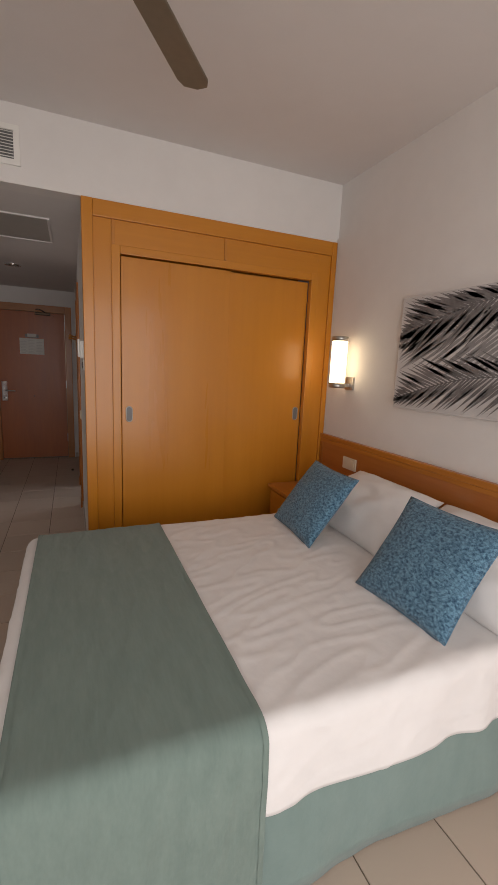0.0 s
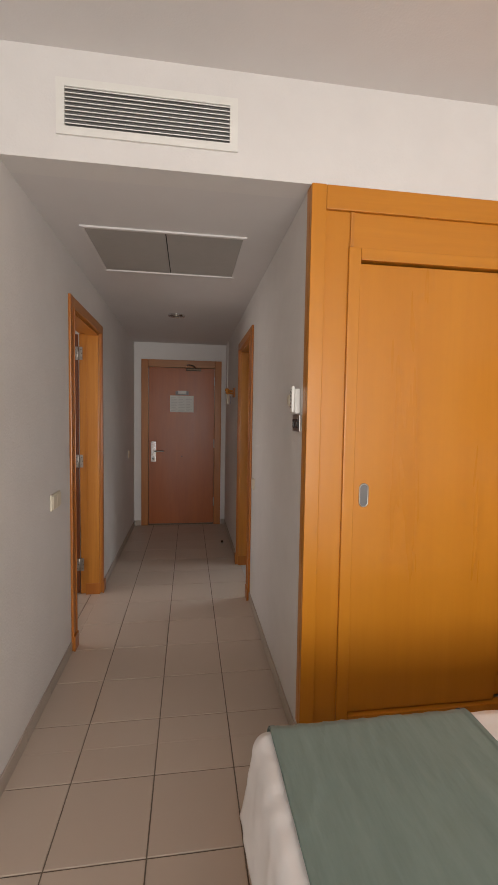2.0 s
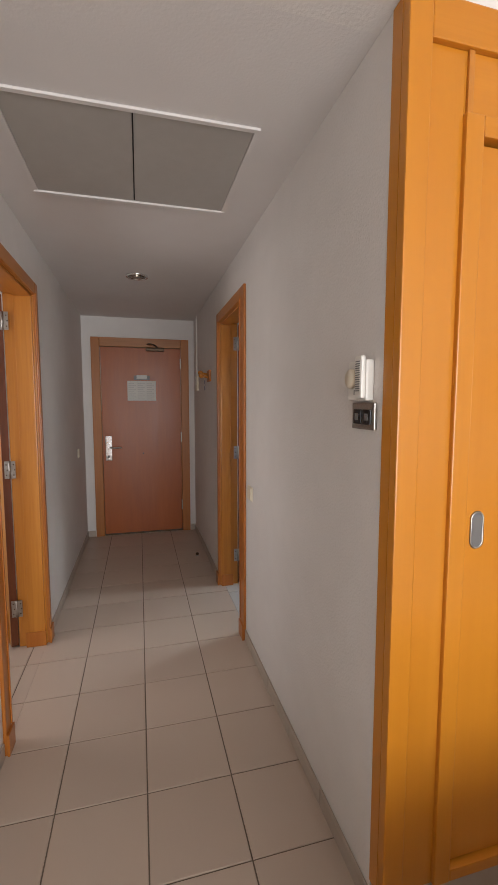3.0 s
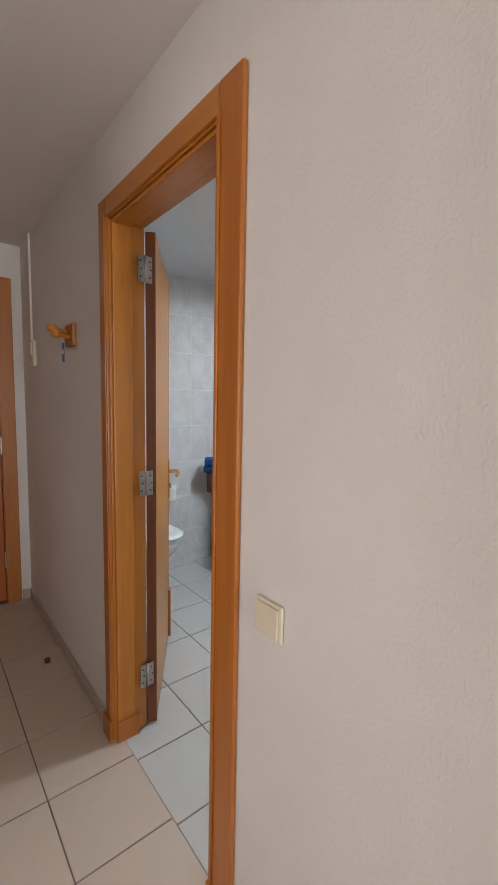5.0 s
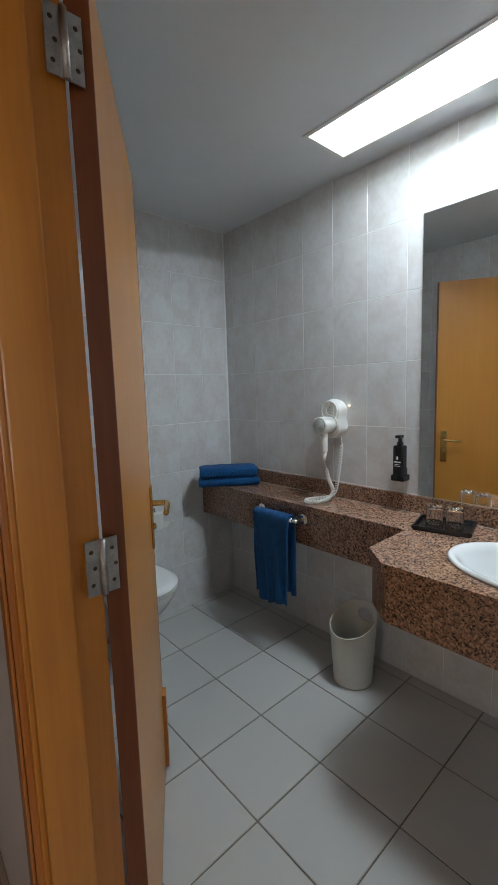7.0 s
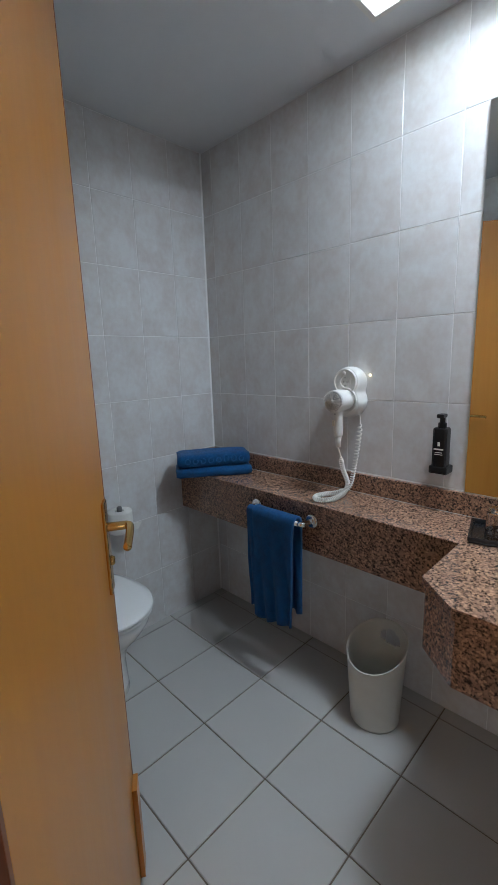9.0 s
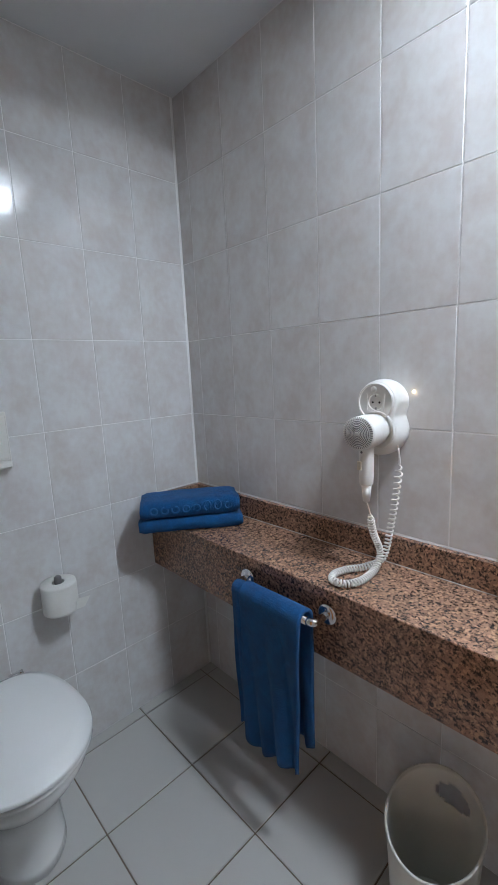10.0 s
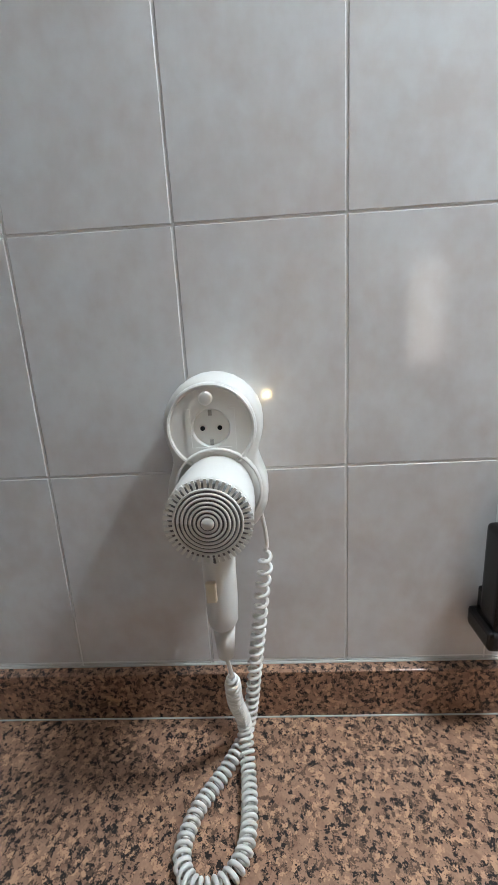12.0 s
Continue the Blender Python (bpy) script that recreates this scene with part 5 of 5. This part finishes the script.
# soap dispenser
sd = thing("soap_dispenser", (XT, 7.200, 0.9470), "black wall-mounted soap dispenser bottle with pump", "soap dispenser")
part("bracket", box(XT - 0.016, XT - 0.0005, 7.182, 7.218, 0.9470, 1.0120, 0.004), BLACK, sd)
part("bottle", box(XT - 0.062, XT - 0.0165, 7.176, 7.224, 0.9620, 1.1170, 0.010, seg=4), BLACK, sd, smooth=True)
part("base_cup", box(XT - 0.064, XT - 0.002, 7.169, 7.231, 0.9540, 0.9820, 0.006), BLACK, sd)
part("pump_neck", lathe([(0.014, 1.1175), (0.014, 1.1320), (0.009, 1.1340), (0.009, 1.1500)], 20, (XT - 0.038, 7.200, 0)), BLACK, sd)
part("pump_head", box(XT - 0.064, XT - 0.026, 7.188, 7.212, 1.1505, 1.1640, 0.004), BLACK, sd)
bm = bmesh.new()
box(XT - 0.0632, XT - 0.0622, 7.196, 7.204, 1.0540, 1.0680, bm=bm)
box(XT - 0.0632, XT - 0.0622, 7.184, 7.216, 1.0400, 1.0450, bm=bm)
box(XT - 0.0632, XT - 0.0622, 7.188, 7.212, 1.0300, 1.0320, bm=bm)
box(XT - 0.0632, XT - 0.0622, 7.186, 7.214, 1.0230, 1.0250, bm=bm)
part("label_marks", bm, PAPER, sd)

# tray and glasses
ty = thing("tray", (2.15, 6.95, CZ), "small black tray on the granite counter", "tray")
tm = Matrix.Translation((2.152, 6.95, CZ)) @ Matrix.Rotation(radians(14), 4, "Z")
part("base", turned(box(-0.085, 0.085, -0.105, 0.105, 0.001, 0.007, 0.002), tm), BLACK, ty)
for a in ((-0.088, 0.088, -0.108, -0.1), (-0.088, 0.088, 0.1, 0.108), (-0.088, -0.08, -0.0995, 0.0995), (0.08, 0.088, -0.0995, 0.0995)):
    part("rim", turned(box(*a, 0.0075, 0.020, 0.002), tm), BLACK, ty)
for x, y in ((2.115, 6.975), (2.135, 6.905)):
    g = thing("drinking_glass", (x, y, CZ + 0.0075), "clear drinking glass standing upside down on the tray", "glass", "glasses on the tray")
    part("tumbler", lathe([(0.033, 0.0), (0.032, 0.045), (0.031, 0.075), (0.026, 0.086), (0.026, 0.092), (0.002, 0.092), (0.002, 0.084), (0.023, 0.082), (0.0285, 0.072), (0.03, 0.0)], 36, (x, y, CZ + 0.0078), closed=True), GLASS, g, smooth=True)

# waste bin with a slanted rim and an oval grip hole
wb = thing("waste_bin", (2.07, 7.33, 0), "off-white plastic waste bin with oval grip hole", "waste bin")
BCX, BCY = 2.07, 7.33
back = math.atan2(-0.1, 1.0)


def bin_point(u, v):
    a = 2 * math.pi * u
    top = 0.30 + 0.05 * math.cos(a - back)
    z = 0.004 + (top - 0.004) * v
    r = 0.090 + 0.020 * z / 0.33
    return Vector((BCX + r * math.cos(a), BCY + r * math.sin(a), z))


NU, NV = 96, 40
bm = bmesh.new()
vs = [[bm.verts.new(bin_point(i / NU, j / NV)) for j in range(NV + 1)] for i in range(NU)]
hole_z, hole_h, hole_a = 0.283, 0.03, 0.42
for i in range(NU):
    for j in range(NV):
        c = bin_point((i + 0.5) / NU, (j + 0.5) / NV)
        da = (2 * math.pi * (i + 0.5) / NU - back + math.pi) % (2 * math.pi) - math.pi
        if (da / hole_a) ** 2 + ((c.z - hole_z) / hole_h) ** 2 < 1:
            continue
        bm.faces.new((vs[i][j], vs[(i + 1) % NU][j], vs[(i + 1) % NU][j + 1], vs[i][j + 1]))
bm.faces.new([vs[i][0] for i in range(NU)][::-1])
thick(part("shell", bm, BINW, wb, smooth=True), 0.004)
part("rim_bead", tube([bin_point(k / 64, 1.0) for k in range(65)], 0.003, 6), BINW, wb, smooth=True)

# toilet
TX = 1.415
YT = YB - 0.0035
wc = thing("toilet", (TX, 8.2, 0), "white ceramic floor-standing toilet with closed lid", "toilet")


def oval(hw, yf, yb, z, n=48):
    pts = []
    cy = yf + (yb - yf) * 0.42
    for i in range(n):
        a = 2 * math.pi * i / n
        c, s = math.cos(a), math.sin(a)
        if s < 0:
            pts.append((TX + hw * c, cy + (cy - yf) * s, z))
        else:
            k = abs(c) ** 0.6 * (1 if c > 0 else -1)
            pts.append((TX + hw * k * (1 - 0.08 * s), cy + (yb - cy) * abs(s) ** 0.8, z))
    return pts


def loft(sections, cap0=True, cap1=True):
    b = bmesh.new()
    rr = [[b.verts.new(p) for p in s] for s in sections]
    for p, q in zip(rr, rr[1:]):
        for i in range(len(p)):
            b.faces.new((p[i], p[(i + 1) % len(p)], q[(i + 1) % len(p)], q[i]))
    if cap0:
        b.faces.new(rr[0][::-1])
    if cap1:
        b.faces.new(rr[-1])
    bmesh.ops.recalc_face_normals(b, faces=b.faces[:])
    return b


part("bowl", loft([oval(0.105, 8.122, YT, 0.001), oval(0.103, 8.127, YT, 0.03), oval(0.10, 8.132, YT, 0.14), oval(0.115, 8.102, YT, 0.22), oval(0.15, 8.022, YT, 0.30), oval(0.172, 7.977, YT, 0.36), oval(0.176, 7.970, YT, 0.39), oval(0.17, 7.977, YT, 0.398)]), CERAMIC, wc, smooth=True)
part("seat", loft([oval(0.176, 7.967, YT - 0.05, 0.3985), oval(0.182, 7.960, YT - 0.05, 0.403), oval(0.18, 7.962, YT - 0.05, 0.414)]), CERAMIC, wc, smooth=True)
part("lid", loft([oval(0.18, 7.960, YT - 0.04, 0.4165), oval(0.184, 7.954, YT - 0.035, 0.422), oval(0.18, 7.960, YT - 0.04, 0.432), oval(0.15, 8.012, YT - 0.06, 0.440), oval(0.08, 8.092, YT - 0.12, 0.4435)]), CERAMIC, wc, "closed white lid", True)
for dx in (-0.07, 0.07):
    part("lid_hinge", lathe([(0.012, 0), (0.012, 0.04)], 14, (TX + dx - 0.02, YT - 0.03, 0.418), ALONG_X), CHROME, wc, smooth=True)
fp = thing("flush_plate", (1.42, YT, 1.094), "white flush plate with two buttons on the tiles", "flush plate")
part("plate", box(1.303, 1.568, YT - 0.018, YT - 0.0005, 1.099, 1.276, 0.004), WPLASTIC, fp)
part("button", box(1.318, 1.468, YT - 0.026, YT - 0.0185, 1.129, 1.262, 0.004), WPLASTIC, fp)
part("button", box(1.471, 1.563, YT - 0.023, YT - 0.0185, 1.129, 1.264, 0.004), WPLASTIC, fp)
part("lower_lip", turned(box(1.306, 1.565, -0.005, 0.005, 0, 0.022, 0.003), Matrix.Translation((0, YT - 0.022, 1.103))), WPLASTIC, fp)
rh = thing("toilet_roll_holder", (1.640, YT, 0.5900), "toilet roll on a small wall holder", "toilet roll holder")
RYC = YT - 0.062
part("bracket", box(1.625, 1.655, RYC, YT - 0.0005, 0.5860, 0.5950, 0.002), CHROME, rh)
part("spindle", lathe([(0.012, 0.5955), (0.012, 0.7150), (0.006, 0.7200)], 16, (1.640, RYC, 0)), GPLASTIC, rh, smooth=True)
part("paper_roll", lathe([(0.02, 0.5980), (0.055, 0.5980), (0.0565, 0.6050), (0.0565, 0.6920), (0.055, 0.6980), (0.02, 0.6980)], 40, (1.640, RYC, 0), closed=True), PAPER, rh, smooth=True)
part("loose_end", turned(prism([(0, 0), (0.045, 0.004), (0.03, -0.03), (0.0, -0.035)], 0, 0.002), Matrix.Translation((1.675, RYC - 0.052, 0.6400)) @ ALONG_MY @ Matrix.Rotation(radians(-12), 4, "Z")), PAPER, rh)

# ---- tiles, last ----
tile_meshes = {}


def tile_mesh(w, h, t, material):
    key = (round(w, 3), round(h, 3), t, material.name)
    if key not in tile_meshes:
        b = bmesh.new()
        e = 0.0018 if t > 0.003 else 0.0009
        base = [b.verts.new(p) for p in ((0, 0, 0), (w, 0, 0), (w, h, 0), (0, h, 0))]
        mid = [b.verts.new(p) for p in ((0, 0, t - e), (w, 0, t - e), (w, h, t - e), (0, h, t - e))]
        top = [b.verts.new(p) for p in ((e, e, t), (w - e, e, t), (w - e, h - e, t), (e, h - e, t))]
        for p, q in ((base, mid), (mid, top)):
            for i in range(4):
                b.faces.new((p[i], p[(i + 1) % 4], q[(i + 1) % 4], q[i]))
        b.faces.new(top)
        tile_meshes[key] = mesh_from(b, "tile", material)
    return tile_meshes[key]


def tiling(parent, name, m, a0, a1, b0, b1, ga, gb, pa, pb, joint, t, material, holes=()):
    """Tiles on the plane of m (local xy), on a grid through (ga, gb), clipped to the rectangle, leaving holes free."""
    i0, i1 = math.floor((a0 - ga) / pa), math.ceil((a1 - ga) / pa)
    j0, j1 = math.floor((b0 - gb) / pb), math.ceil((b1 - gb) / pb)
    for i in range(i0, i1):
        for j in range(j0, j1):
            x0, x1 = max(ga + i * pa + joint / 2, a0), min(ga + (i + 1) * pa - joint / 2, a1)
            y0, y1 = max(gb + j * pb + joint / 2, b0), min(gb + (j + 1) * pb - joint / 2, b1)
            if x1 - x0 < 0.012 or y1 - y0 < 0.012:
                continue
            pieces = [(x0, x1, y0, y1)]
            for hx0, hx1, hy0, hy1 in holes:
                nxt = []
                for p0, p1, q0, q1 in pieces:
                    if p1 <= hx0 or p0 >= hx1 or q1 <= hy0 or q0 >= hy1:
                        nxt.append((p0, p1, q0, q1))
                        continue
                    for c in ((p0, min(p1, hx0), q0, q1), (max(p0, hx1), p1, q0, q1), (max(p0, hx0), min(p1, hx1), max(q0, hy1), q1), (max(p0, hx0), min(p1, hx1), q0, min(q1, hy0))):
                        if c[1] - c[0] > 0.01 and c[3] - c[2] > 0.01:
                            nxt.append(c)
                pieces = nxt
            for p0, p1, q0, q1 in pieces:
                ob = new(name, tile_mesh(p1 - p0, q1 - q0, t, material))
                ob.parent = parent
                ob.matrix_local = Matrix.Translation(-BASE[parent]) @ m @ Matrix.Translation((p0, q0, 0))


FT = 0.0038
flat = Matrix.Translation((0, 0, -0.0038))
tiling(FLOOR, "floor_tile", flat, XL, XH, 1.35, 4.76, 0.018, 4.595, 0.3215, 0.3235, 0.005, FT, FLOORT)
tiling(FLOOR, "floor_tile", flat, XL, XR + 0.03, 4.76, YF + 0.06, 0.018, 4.595, 0.3215, 0.3235, 0.005, FT, FLOORT)
tiling(FLOOR, "floor_tile", flat, XR + 0.03, XB, YBN, YB, 1.592, 7.464, 0.3165, 0.3195, 0.005, FT, BFLOORT)
tiling(FLOOR, "floor_tile", flat, -2.0, XL, 5.1, 7.3, 0.018, 4.595, 0.3215, 0.3235, 0.005, FT, FLOORT)
WT = 0.0014
PA, PB = 0.2006, 0.301
east = Matrix.Translation((XB, 0, 0)) @ Matrix(((0, 0, -1, 0), (1, 0, 0, 0), (0, 1, 0, 0), (0, 0, 0, 1)))
tiling(WE, "wall_tile", east, YBN, YB - 0.002, 0.0, ZB, 7.600, 1.194, PA, PB, 0.003, WT, WALLT)
north = Matrix.Translation((0, YB, 0)) @ Matrix(((1, 0, 0, 0), (0, 0, -1, 0), (0, 1, 0, 0), (0, 0, 0, 1)))
tiling(WN, "wall_tile", north, XBI, XB - 0.0025, 0.0, ZB, 1.678, 1.194, PA, PB, 0.003, WT, WALLT)
west = Matrix.Translation((XBI, 0, 0)) @ Matrix(((0, 0, 1, 0), (1, 0, 0, 0), (0, 1, 0, 0), (0, 0, 0, 1)))
tiling(WW, "wall_tile", west, YBN + 0.006, YB - 0.006, 0.0, ZB, 7.600, 1.194, PA, PB, 0.003, WT, WALLT, [(DY0 - 0.03, DY1 + 0.03, -1, DZ + 0.03)])
south = Matrix.Translation((0, YBN, 0)) @ Matrix(((1, 0, 0, 0), (0, 0, 1, 0), (0, 1, 0, 0), (0, 0, 0, 1)))
tiling(WS, "wall_tile", south, XBI + 0.006, XB - 0.006, 0.0, ZB, 1.678, 1.194, PA, PB, 0.003, WT, WALLT)
